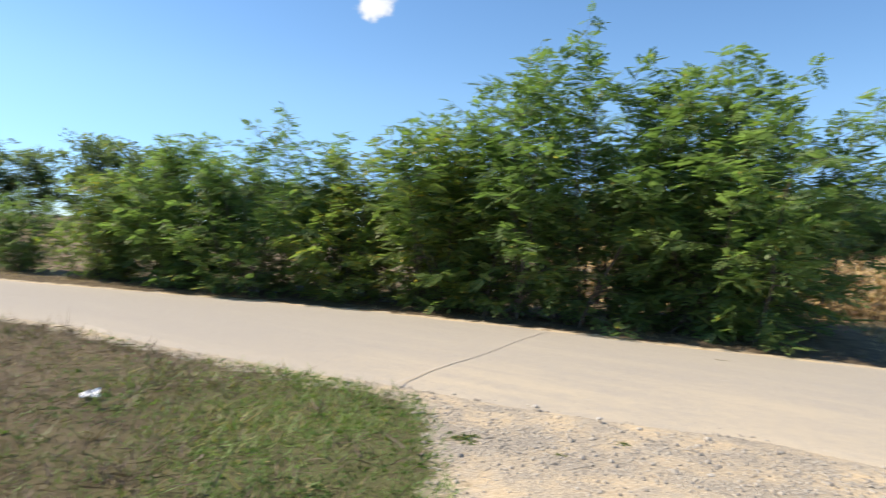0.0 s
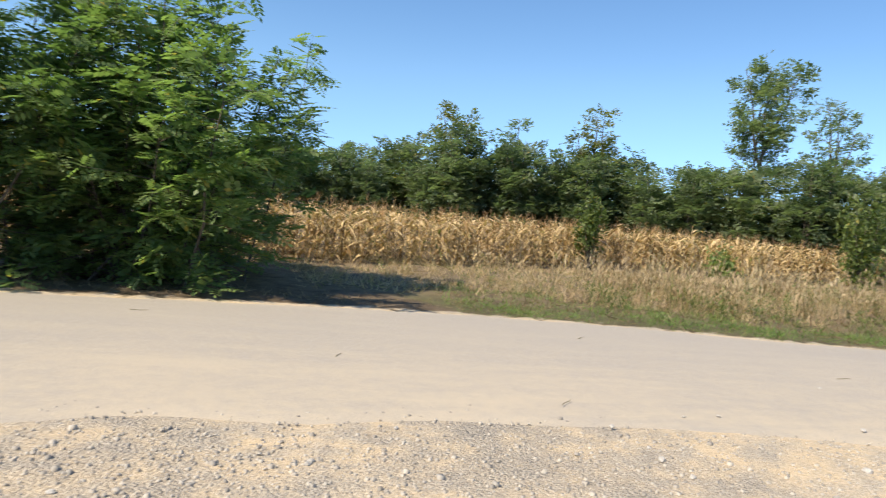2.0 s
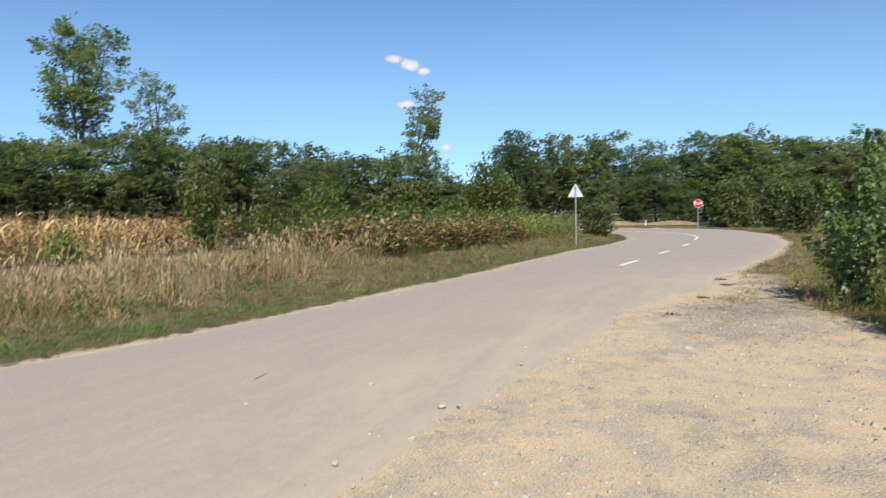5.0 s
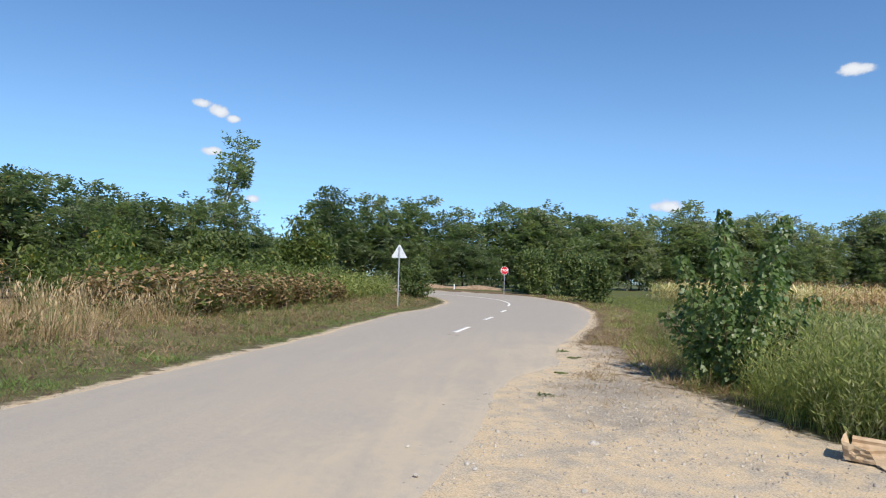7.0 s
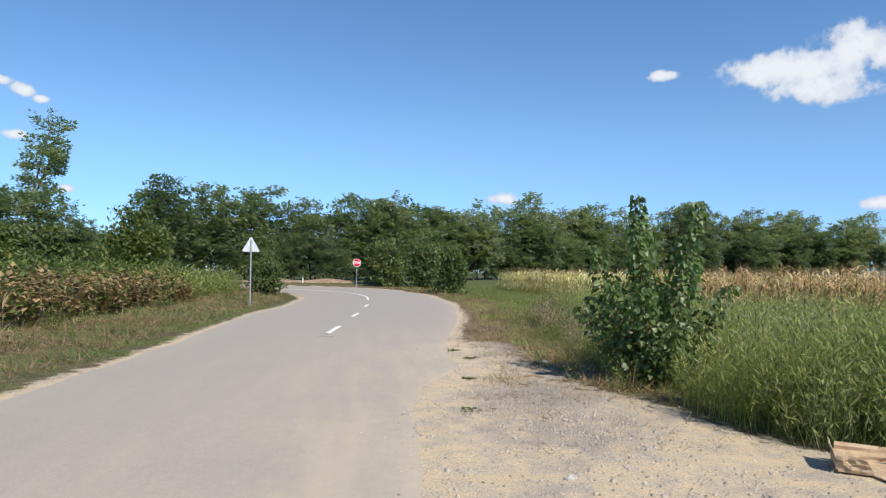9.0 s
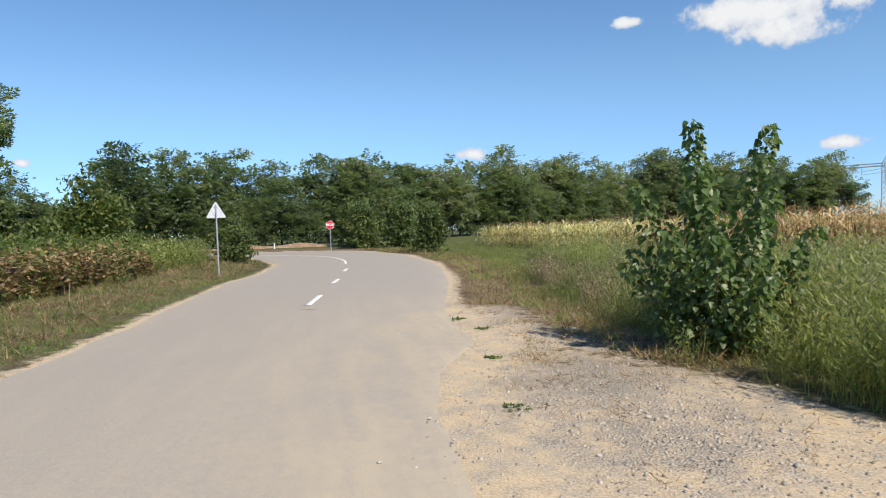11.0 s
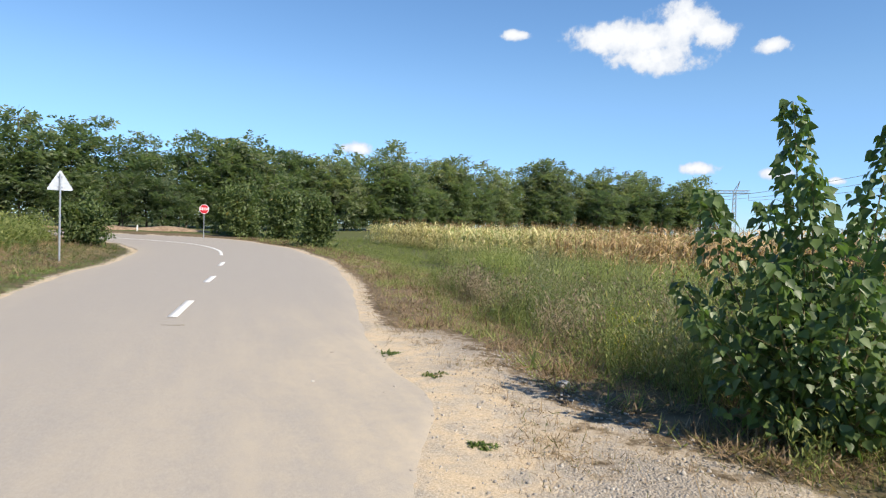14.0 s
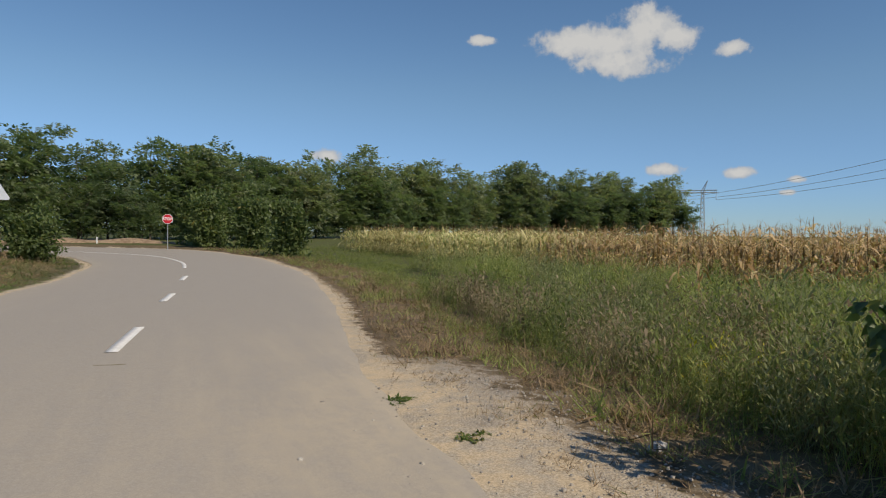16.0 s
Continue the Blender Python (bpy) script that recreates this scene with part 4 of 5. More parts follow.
grass("dry_grass", 26000, WEST, lambda x, y, d, yard, u: (d < -0.25) & (yard < -0.2) & (u < (1.05 - 0.75 * patchy(x, y, 0.9)) * np.clip(-yard / 2.2, 0.08, 1)), SHORT, 0.06, 0.14, M_THATCH, "flattened brown thatch among the grass", 82, 0.9, 2.2)
grass("clover", 19000, (-5, 0.2, -0.5, 8), lambda x, y, d, yard, u: (d < -0.05) & (yard < 0.12) & (u < np.clip(1.3 + yard * 0.35, 0.08, 1.0) * (0.25 + 0.75 * patchy(x, y, 0.5, 1))), CLOVER, 0.07, 0.15, M_CLOVER, "low broad-leaved weeds creeping to the gravel", 83, 0.4)

grass("grass", 16000, (-5, 0.3, -0.5, 8), lambda x, y, d, yard, u: (d < -0.02) & (yard < 0.05) & (u < np.clip(1.25 + yard * 0.42, 0, 1) * (0.35 + 0.65 * patchy(x, y, 0.6, 3))), SHORT, 0.06, 0.15, M_CLOVER, "fresh green grass along the gravel", 281, 0.5, 1.8)

# the verges
def edge_scatter(n, line, side, x0, x1, d0, d1, seed):
    """Places beside an edge of the road, between two distances from it."""
    r = np.random.default_rng(seed)
    at = np.nonzero((line[:-1, 0] >= x0) & (line[:-1, 0] <= x1))[0]
    k = at[r.integers(len(at), size=n)]
    a, b = line[k], line[k + 1]
    way = (b - a) / np.linalg.norm(b - a, axis=1, keepdims=True)
    out = np.stack((-way[:, 1], way[:, 0]), 1) * side
    d = r.uniform(d0, d1, n)
    p = a + (b - a) * r.uniform(0, 1, (n, 1)) + out * d[:, None]
    return p, d, r


def verge(name, n, side, x0, x1, d0, d1, density, kinds, lo, hi, material, label, seed, lean=0.4, wide=1.5, category="grass"):
    line = FAR_EDGE if side > 0 else NEAR_EDGE
    p, d, r = edge_scatter(n, line, side, x0, x1, d0, d1, seed)
    keep = (r.uniform(size=n) < density(p[:, 0], p[:, 1], d)) & ((signed_yard(p) < 0.15) | (hi < 0.09)) & ~inside(ROAD_POLY, p)
    p = p[keep]
    size = r.uniform(lo, hi, len(p)) * (0.6 + 0.7 * patchy(p[:, 0], p[:, 1], 0.6, seed % 7)) * np.clip(0.35 + d[keep] / 1.5, 0.35, 1)
    kind, turn, q = r.integers(len(kinds), size=len(p)), upright(len(p), lean), ground_z(p)
    q[:, 2] -= 0.01
    pieces = []
    for i, k in enumerate(kinds):
        s = size[kind == i]
        pieces.append(spread(k, q[kind == i], turn[kind == i], np.column_stack((s * wide, s * wide, s))))
    return stuff(name, pieces, material, label, category)


def clumps(scale, seed, low=0.15, power=1.5):
    return lambda x, y, d: low + (1 - low) * patchy(x, y, scale, seed) ** power


verge("grass", 30000, 1, 7.5, 36, 0.22, 3.4, lambda x, y, d: np.where(d < 1.6, 0.9, 0.5) * (0.1 + 0.9 * patchy(x, y, 0.8, 1)), SHORT, 0.07, 0.17, M_CLOVER, "short green grass along the road edge", 84)
verge("grass", 5000, 1, 36, 62, 0.05, 3.2, clumps(1.4, 2), SHORT, 0.10, 0.24, M_TURF, "short green grass before the bend", 184)
verge("dry_grass", 12000, 1, 7.5, 36, 0.18, 4.2, clumps(0.7, 3, 0.3), SHORT, 0.05, 0.14, M_RUSTGRASS, "brown thatch among the verge grass", 87, 0.8, 2.0)
verge("dry_grass", 14000, 1, 5.5, 24, 2.0, 11.5, lambda x, y, d: np.clip((d - 2.2) / 1.5, 0.05, 1) * (0.35 + 0.65 * patchy(x, y, 1.3, 4)), SHORT, 0.12, 0.34, M_DRYGRASS, "bleached dry grass between road and maize", 85, 0.55, 1.2)
verge("dry_grass", 9000, 1, 22, 46, 1.2, 9.0, clumps(1.3, 4, 0.35), SHORT, 0.06, 0.17, M_DRYGRASS, "short bleached grass on the mown bank", 284, 0.7, 1.6)
verge("dry_grass", 4600, 1, 9, 23, 2.8, 8.0, lambda x, y, d: patchy(x, y, 0.75, 24) ** 2 * (0.2 + 0.8 * patchy(x, y, 1.7, 25)), STEMS, 0.45, 0.95, M_DRYGRASS, "tall straw-coloured grass with fine seed heads", 285, 0.22, 0.8)
verge("grass", 4200, 1, 9, 40, 1.4, 6.0, lambda x, y, d: patchy(x, y, 0.8, 26) ** 2.5, STEMS, 0.25, 0.55, M_TURF, "green grass clumps among the dry stems", 286, 0.3, 0.9)
verge("dry_grass", 9000, 1, 8, 34, 1.0, 5.0, lambda x, y, d: patchy(x, y, 0.6, 27) ** 2, SHORT, 0.05, 0.16, M_THATCH, "dark flattened thatch between the clumps", 287, 0.9, 2.0)
verge("dry_grass", 4500, 1, 37, 62, 2.5, 6.5, clumps(1.5, 5, 0.4), SHORT, 0.15, 0.34, M_DRYGRASS, "dry brown grass on the bank before the bend", 185, 0.6, 1.5)
verge("dry_grass", 9000, 1, 16, 62, 0.8, 4.6, clumps(1.1, 17, 0.25), SHORT, 0.08, 0.24, M_RUSTGRASS, "reddish withered grass on the bank", 186, 0.7, 1.8)
verge("dry_grass", 26000, -1, 11.0, 20, 0.4, 4.0, lambda x, y, d: (0.1 + 0.9 * patchy(x, y, 0.5, 18) ** 1.6) * np.clip((x - 11) / 3, 0.15, 1), SHORT, 0.02, 0.075, M_RUSTGRASS, "dry plant litter scattered over the gravel", 187, 0.9, 2.4)
verge("dry_grass", 6000, 1, -14, 9, 0.02, 1.6, clumps(0.7, 6, 0.4), SHORT, 0.03, 0.09, M_RUSTGRASS, "dead leaves and thatch under the locusts", 86, 0.9, 2.2)
verge("dry_grass", 1900, 1, 11, 23, 3.4, 7.6, clumps(1.1, 7, 0.0, 2.5), TUFT, 0.5, 0.95, M_DRYGRASS, "tall straw-coloured grass stems in clumps", 88, 0.2, 0.6)
verge("dry_grass", 17000, -1, 14, 36, 0.12, 3.4, clumps(0.8, 8, 0.25), SHORT, 0.07, 0.22, M_RUSTGRASS, "reddish withered grass along the road edge", 89, 0.6, 1.7)
verge("dry_grass", 6000, -1, 36, 62, 0.05, 3.4, clumps(1.2, 9, 0.3), SHORT, 0.10, 0.26, M_RUSTGRASS, "withered grass along the outside of the bend", 189, 0.6, 1.8)
verge("grass", 9000, -1, 14, 36, 0.6, 5.0, clumps(1.0, 10, 0.05), SHORT, 0.10, 0.28, M_WEED, "ragged green grass in the ditch", 90, 0.4, 1.4)
verge("grass", 4000, -1, 36, 62, 0.6, 6.0, clumps(1.6, 11, 0.3), SHORT, 0.15, 0.4, M_WEED, "green grass on the outside of the bend", 190, 0.3, 1.5)


def weed(seed, leaves=40, broad=0.17):
    """A bushy small-leaved weed, one metre high."""
    r = np.random.default_rng(seed)
    pieces = []
    for k in range(4):
        a, out = r.uniform(0, 6.28), r.uniform(0.05, 0.34)
        tip = np.array((math.cos(a) * out, math.sin(a) * out, r.uniform(0.7, 1.05)))
        pieces.append(turned(ribbon(np.linalg.norm(tip), 0.006, 0.0, 1), a, -math.atan2(tip[2], out)))
        for i in range(leaves // 4):
            t = 0.12 + 0.9 * (i + r.uniform(0, 1)) / (leaves // 4)
            p = tip * t + r.normal(0, 0.045, 3)
            size = r.uniform(0.09, 0.18) * (1.1 - 0.45 * t)
            pieces.append(turned(leaflet(size, size * broad, 0, 1, 0, 0.0, r.uniform(-0.5, 0.3)), r.uniform(0, 6.28), -r.uniform(0.0, 1.0), (p[0], p[1], max(0.02, p[2]))))
    return joined(pieces)


def plumed(seed, stems=8, leaves=10):
    """A feathery fine-leaved weed, one metre high: wiry stems with narrow leaves that point upward."""
    r = np.random.default_rng(seed)
    pieces = []
    for k in range(stems):
        a, out = r.uniform(0, 6.28), r.uniform(0.04, 0.38)
        foot = np.array((r.normal(0, 0.1), r.normal(0, 0.1), 0.0))
        tip = foot + np.array((math.cos(a) * out, math.sin(a) * out, r.uniform(0.6, 1.08)))
        way = tip - foot
        pieces.append(turned(ribbon(np.linalg.norm(way), 0.006, 0.0, 1), a, -math.atan2(way[2], out), foot))
        for i in range(leaves):
            t = 0.2 + 0.82 * (i + r.uniform(0, 1)) / leaves
            p = foot + way * t
            size = r.uniform(0.07, 0.15) * (1.2 - 0.5 * t)
            pieces.append(turned(leaflet(size, 0.0085, 0, 1, 0, 0.0, 0.0), r.uniform(0, 6.28), -r.uniform(0.2, 1.2), p + r.normal(0, 0.02, 3)))
    return joined(pieces)


WEEDS = [weed(91), weed(92), weed(93)]
PLUMED = [plumed(191), plumed(192), plumed(193)]
DOCKS = [weed(291, 44, 0.42), weed(292, 44, 0.42)]
BRUSH = [plumed(194, 9, 6), plumed(195, 10, 5)]


def corn_line_y(x):
    f = np.array(SOUTH_FRONT)
    return np.interp(x, f[:, 0], f[:, 1])


def weeds(name, n, box, test, lo, hi, material, label, seed, lean=0.2, wide=1.0, kinds=WEEDS):
    ob = grass(name, n, box, test, kinds, lo, hi, material, label, seed, lean, wide)
    return tagged(ob, "", "weeds")


def tussocks(n, box, test, lo, hi, seed, wide, share, labels):
    """Weeds that stand in domed clumps, each clump of one growth: green, grey green or dead brush."""
    p, r = scatter(n, box, test, seed)
    hubs = np.column_stack((r.uniform(box[0], box[1], 420), r.uniform(box[2], box[3], 420)))
    girth, growth = r.uniform(0.45, 1.15, 420), r.choice(3, 420, p=share)
    lift = r.uniform(0.75, 1.25, 420)
    far = np.linalg.norm(p[:, None, :] - hubs[None, :, :], axis=2) / girth
    own = far.argmin(axis=1)
    dome = (0.34 + 0.9 * np.exp(-far.min(axis=1) ** 2)) * lift[own]
    # shorter growth in the furrow beside the maize
    size = r.uniform(lo, hi, len(p)) * dome * np.clip(0.38 + (p[:, 1] - corn_line_y(p[:, 0])) / 11.0, 0.38, 1.0)
    turn, q = upright(len(p), 0.25), ground_z(p)
    q[:, 2] -= 0.01
    for g, (name, kinds, material) in enumerate((("weeds", PLUMED, M_WEED), ("weeds", PLUMED, M_WEED_GREY), ("withered_weeds", BRUSH + WEEDS[:1], M_BRUSH))):
        pieces = []
        kind = r.integers(len(kinds), size=len(p))
        for k, form in enumerate(kinds):
            sel = (growth[own] == g) & (kind == k)
            pieces.append(spread(form, q[sel], turn[sel], np.column_stack((size[sel] * wide, size[sel] * wide, size[sel]))))
        stuff(name, pieces, material, labels[g], "weeds")


tussocks(4600, (4, 14, -14, -4.2), lambda x, y, d, yard, u: (yard < -0.08) & (d < -2.4) & (np.hypot(x - 12.4, y + 6.2) > 1.25), 0.6, 1.0, 94, 1.1, (0.66, 0.28, 0.06), ("dense tall feathery green weeds beside the yard", "grey-green feathery weeds beside the yard", "dead brown brush among the weeds beside the yard"))
tussocks(3000, (13.6, 25, -16, -5.5), lambda x, y, d, yard, u: (yard < -0.1) & (d < -2.6) & (d > -6.4), 0.4, 0.8, 294, 1.15, (0.34, 0.26, 0.40), ("ragged green weeds in the ditch", "grey-green weeds in the ditch", "dead grey-brown brush in the ditch"))
tussocks(6000, (4, 34, -30, -9), lambda x, y, d, yard, u: (yard < -0.3) & (d < -5.4) & (y > corn_line_y(x) - 0.5) & ((x > 14) | (y < -14)), 0.65, 1.05, 95, 1.25, (0.64, 0.28, 0.08), ("tall feathery green weeds in front of the maize", "grey-green weeds in front of the maize", "dead brown brush in front of the maize"))
weeds("weeds", 2600, (32, 58, -45, -16), lambda x, y, d, yard, u: (d < -3.6) & (y > corn_line_y(x) - 0.5), 0.3, 0.6, M_WEED, "green weeds along the far maize edge", 195, 0.25, 1.8, PLUMED)
weeds("weeds", 800, (6, 30, -24, -5), lambda x, y, d, yard, u: (yard < -0.4) & (d < -3.0) & (y > corn_line_y(x)) & (u < patchy(x, y, 1.0, 16) ** 2), 0.6, 1.1, M_BUSH, "darker leafy weeds among the tall grass", 197, 0.3, 1.3)
verge("weeds", 1100, -1, 14, 32, 1.6, 4.5, clumps(0.8, 13, 0.1), PLUMED, 0.2, 0.5, M_WEED, "low green weeds creeping out of the ditch", 196, 0.4, 1.5, "weeds")
verge("withered_weeds", 2300, 1, 20.5, 33, 3.2, 8.0, clumps(0.8, 14, 0.04, 1.4), DOCKS, 0.5, 1.2, M_DOCK, "dark brown withered weeds beside the maize", 97, 0.2, 1.3, "weeds")
verge("weeds", 1900, 1, 32, 62, 3.8, 11.0, clumps(1.4, 15, 0.3), WEEDS, 0.6, 1.5, M_WEED, "green weeds on the verge before the bend", 98, 0.2, 1.5, "weeds")
verge("weeds", 420, 1, 20, 34, 3.4, 8.0, clumps(0.7, 20, 0.1, 1.5), WEEDS, 0.5, 1.1, M_BUSH, "green weeds among the brown withered ones", 299, 0.25, 1.4, "weeds")
verge("weeds", 1500, 1, 26, 62, 7.5, 15.0, clumps(1.6, 19, 0.4), WEEDS, 1.0, 2.0, M_BUSH, "tall green weeds before the wood", 298, 0.2, 1.5, "weeds")
verge("weeds", 900, 1, 7, 40, 2.2, 7.0, clumps(1.0, 16, 0.0, 2.5), WEEDS, 0.25, 0.65, M_BUSH, "scattered green weeds in the dry grass", 99, 0.2, 1.4, "weeds")
weeds("goldenrod", 120, (14.4, 15.6, -10.0, -8.6), lambda x, y, d, yard, u: (u < 0.12), 0.5, 0.8, M_FLOWER, "small yellow-flowered weed in the ditch", 100, 0.2, 0.8)


# ---- bushes ----
BS = [spray(6, 0.22, 0.15, 101), spray(6, 0.22, 0.14, 102)]


def bush(name, seed, height, radius, clumps, material, label, group="", base=0.05, leafsize=1.0):
    """A leafy shrub: several stems and leaf tufts in uneven lobes."""
    r = np.random.default_rng(seed)
    wood, pieces = [], []
    for k in range(9):
        a, out = r.uniform(0, 6.28), radius * r.uniform(0.1, 0.8)
        top = height * r.uniform(0.55, 1.0) * (1.1 - 0.45 * out / radius)
        tip = np.array((math.cos(a) * out, math.sin(a) * out, top))
        t = np.linspace(0, 1, 7)[:, None]
        line = tip * t + np.cumsum(r.normal(0, 0.03, (7, 3)), 0) + np.array((0, 0, -0.1)) * (1 - t)
        wood.append(tube(line, np.linspace(0.03, 0.006, 7), 4))
        per = clumps // 9
        u = base + (1.0 - base) * r.uniform(0, 1, per) ** 0.8
        c = np.stack([np.interp(u * 6, np.arange(7), line[:, i]) for i in range(3)], 1)
        d = r.normal(0, 1, (per, 3)) * (radius * 0.33 * (1.15 - 0.75 * u))[:, None]
        c = c + d * np.array((1, 1, 0.8))
        c = c[c[:, 2] > 0.1]
        w = r.normal(0, 1, (len(c), 3))
        w[:, 2] *= 0.4
        pieces.append(spread(BS[k % 2], c, frames(w, r.normal(0, 0.5, len(c))), leafsize * r.uniform(0.8, 1.4, len(c)) * (1 + 0.12 * height)))
    ob = thing(name, label, "bush", group)
    a, b = new("trunk", mesh_from("trunk", *joined(wood), M_BARK, True)), new("foliage", mesh_from("foliage", *joined(pieces), material))
    a.parent = b.parent = ob
    return ob


SAP = "slender green sapling in front of the maize"
stand(bush("sapling", 111, 2.8, 0.65, 260, M_BUSH, SAP, "", 0.35, 0.65), 19.6, 13.2)
stand(bush("sapling", 112, 4.2, 1.1, 420, M_BUSH, "tall leafy sapling at the end of the maize", "", 0.12, 0.7), 31.2, 8.0)
stand(bush("bush", 113, 2.2, 0.9, 420, M_BUSH, "small green bush at the edge of the maize"), 36.5, 6.2)
stand(bush("bush", 114, 3.9, 1.9, 800, M_LOCUST_PALE, "bright green rounded bush before the wood"), 45.5, 4.0)
stand(bush("bush", 115, 5.6, 2.8, 1300, M_BUSH, "large light green bush on the verge before the bend"), 52, -8.0)
stand(bush("bush", 116, 2.6, 1.4, 700, M_BUSH_DARK, "dark bush beside the warning sign"), 46.5, -14.8)
bush_d = stand(bush("bush", 117, 4.5, 1.6, 1000, M_BUSH_DARK, "dark dense bush at the road edge in the bend", "bushes in the bend"), 47.5, -30.2)
again(bush_d, 66.0, -36.6, 90, 1.25)
again(bush_d, 69.5, -39.0, 30, 1.45)
again(bush_d, 60.5, -37.5, 200, 1.2)
again(bush_d, 70.0, -44.0, 140, 1.3)
again(bush_d, 75.0, -41.0, 250, 1.4)
again(bush_d, 58.0, -8.5, 20, 1.1)
again(bush_d, 63.0, -5.0, 200, 1.3)
again(bush_d, 57.5, -1.5, 310, 1.2)
stand(bush("bush", 118, 0.95, 0.6, 110, M_LOCUST_PALE, "low green bush in the dry grass"), 24.2, 10.7)


# ---- the young poplar ----
def poplar_leaf():
    """A toothed triangular leaf of one metre, folded a little along its rib."""
    left = [(0.0, 0.0, 0.0), (0.10, 0.36, 0.06), (0.34, 0.44, 0.07), (0.62, 0.26, 0.02), (1.0, 0.0, -0.12)]
    v = left + [(x, -y, z) for x, y, z in left[1:4]] + [(0.5, 0.0, -0.03)]
    return np.array(v), np.array([(0, 1, 2, 8), (8, 2, 3, 4), (0, 8, 6, 5), (8, 4, 7, 6)])


def poplar(x, y):
    r = np.random.default_rng(131)
    ob = thing("poplar_sapling", "many-stemmed young poplar with glossy triangular leaves beside the yard", "tree", "", pose(x, y, height_at(x, y)))
    places, ways, wood = [], [], []
    stems = [(0.24, -0.08, 2.85), (-0.42, -0.55, 2.72), (0.88, 0.29, 2.1), (0.1, 0.3, 2.2), (-0.75, 0.0, 2.0), (0.55, -0.45, 2.0), (0.3, 0.75, 1.5), (-0.2, -1.0, 1.9), (-1.0, -0.6, 1.5), (1.05, 0.0, 1.3), (0.45, -0.95, 1.5), (-0.4, 0.7, 1.4), (0.75, 0.7, 1.1), (-0.9, 0.5, 1.0)]
    for sx, sy, top in stems:
        t = np.linspace(0, 1, 9)[:, None]
        foot = np.array((sx * 0.18, sy * 0.18, -0.05))
        line = foot + (np.array((sx, sy, top)) - foot) * np.concatenate((t ** 1.15, t ** 1.15, t), 1) + np.cumsum(r.normal(0, 0.012, (9, 3)), 0)
        wood = [tube(line, np.linspace(0.016, 0.003, 9), 5)]
        n = int(165 * top)
        for i in range(n):
            u = 0.06 + 0.94 * (i + r.uniform(0, 1)) / n
            p = np.array([np.interp(u * 8, np.arange(9), line[:, c]) for c in range(3)])
            a = i * 2.4 + r.normal(0, 0.4)
            reach = (0.05 + 0.48 * (1 - u) ** 0.8 * r.uniform(0, 1))
            p = p + np.array((math.cos(a), math.sin(a), 0.35)) * reach
            if p[2] < 0.1:
                continue
            places.append(p)
            ways.append((math.cos(a), math.sin(a), r.normal(-1.0, 0.5)))
            if reach > 0.2 and i % 3 == 0:
                wood.append(tube(np.array((p - np.array((math.cos(a), math.sin(a), 0.35)) * reach, p)), (0.004, 0.002), 3))
        stem = new("stem", mesh_from("stem", *joined(wood), M_GREENSTEM, True))
        stem.parent = ob
    places, ways = np.array(places), np.array(ways)
    size = r.uniform(0.058, 0.118, len(places))
    turn = frames(ways, r.normal(0, 0.8, len(places)))
    order = np.argsort(-places[:, 2])
    single, rest = order[:280], order[280:]
    leaf = poplar_leaf()
    crown = new("crown", mesh_from("crown", *spread(leaf, places[rest], turn[rest], size[rest]), M_POPLAR, True))
    crown.parent = ob
    mesh = mesh_from("leaf", *leaf, M_POPLAR, True)
    for i in single:
        o = new("leaf", mesh)
        o.parent = ob
        m = Matrix(turn[i].tolist()).to_4x4()
        m.translation = places[i]
        o.matrix_basis = m @ Matrix.Scale(size[i], 4)


poplar(12.28, -6.46)


def undergrowth(line, n, high, seed):
    """Low leafy growth between the trunks of the wood."""
    r = np.random.default_rng(seed)
    way = smooth_line(line, 1.0)
    p = way[r.integers(len(way), size=n)] + r.normal(0, 1.3, (n, 2))
    z = r.uniform(0.2, 1.0, n) * high * (0.7 + 0.5 * patchy(p[:, 0], p[:, 1], 3.0, seed))
    q = ground_z(p)
    q[:, 2] += z
    d = r.normal(0, 1, (n, 3))
    d[:, 2] *= 0.4
    pieces = [spread(PLUMES[i], q[i::3], frames(d[i::3], r.normal(0, 0.5, len(q[i::3]))), r.uniform(1.2, 2.0, len(q[i::3]))) for i in range(3)]
    stuff("undergrowth", pieces, M_WOOD, "dark green undergrowth between the trees of the wood", "undergrowth")


undergrowth([(x + 6.5, y + 5) for x, y in NORTH_WOOD[1:]], 9000, 4.6, 301)
undergrowth([(x + 3, y) for x, y in EAST_WOOD], 7000, 7.0, 302)


# ---- signs and posts ----
def prism(outline, thick):
    """A slab from an outline in the x-z plane, thick along y."""
    bm = bmesh.new()
    front = [bm.verts.new((x, -thick / 2, z)) for x, z in outline]
    back = [bm.verts.new((x, thick / 2, z)) for x, z in outline]
    bm.faces.new(front)
    bm.faces.new(back[::-1])
    n = len(outline)
    for i in range(n):
        bm.faces.new((front[i], back[i], back[(i + 1) % n], front[(i + 1) % n]))
    bmesh.ops.recalc_face_normals(bm, faces=bm.faces)
    return bm


def rod(height, radius, z=0.0, x=0.0, y=0.0, sides=12):
    bm = bmesh.new()
    bmesh.ops.create_cone(bm, segments=sides, radius1=radius, radius2=radius, depth=height, cap_ends=True, matrix=Matrix.Translation((x, y, z + height / 2)))
    return bm


def box_bm(sx, sy, sz, m=Matrix()):
    bm = bmesh.new()
    bmesh.ops.create_cube(bm, size=1.0, matrix=m @ Matrix.Diagonal((sx, sy, sz, 1)))
    bmesh.ops.bevel(bm, geom=list(bm.edges), offset=min(sx, sy, sz) * 0.12, segments=1, affect="EDGES")
    return bm


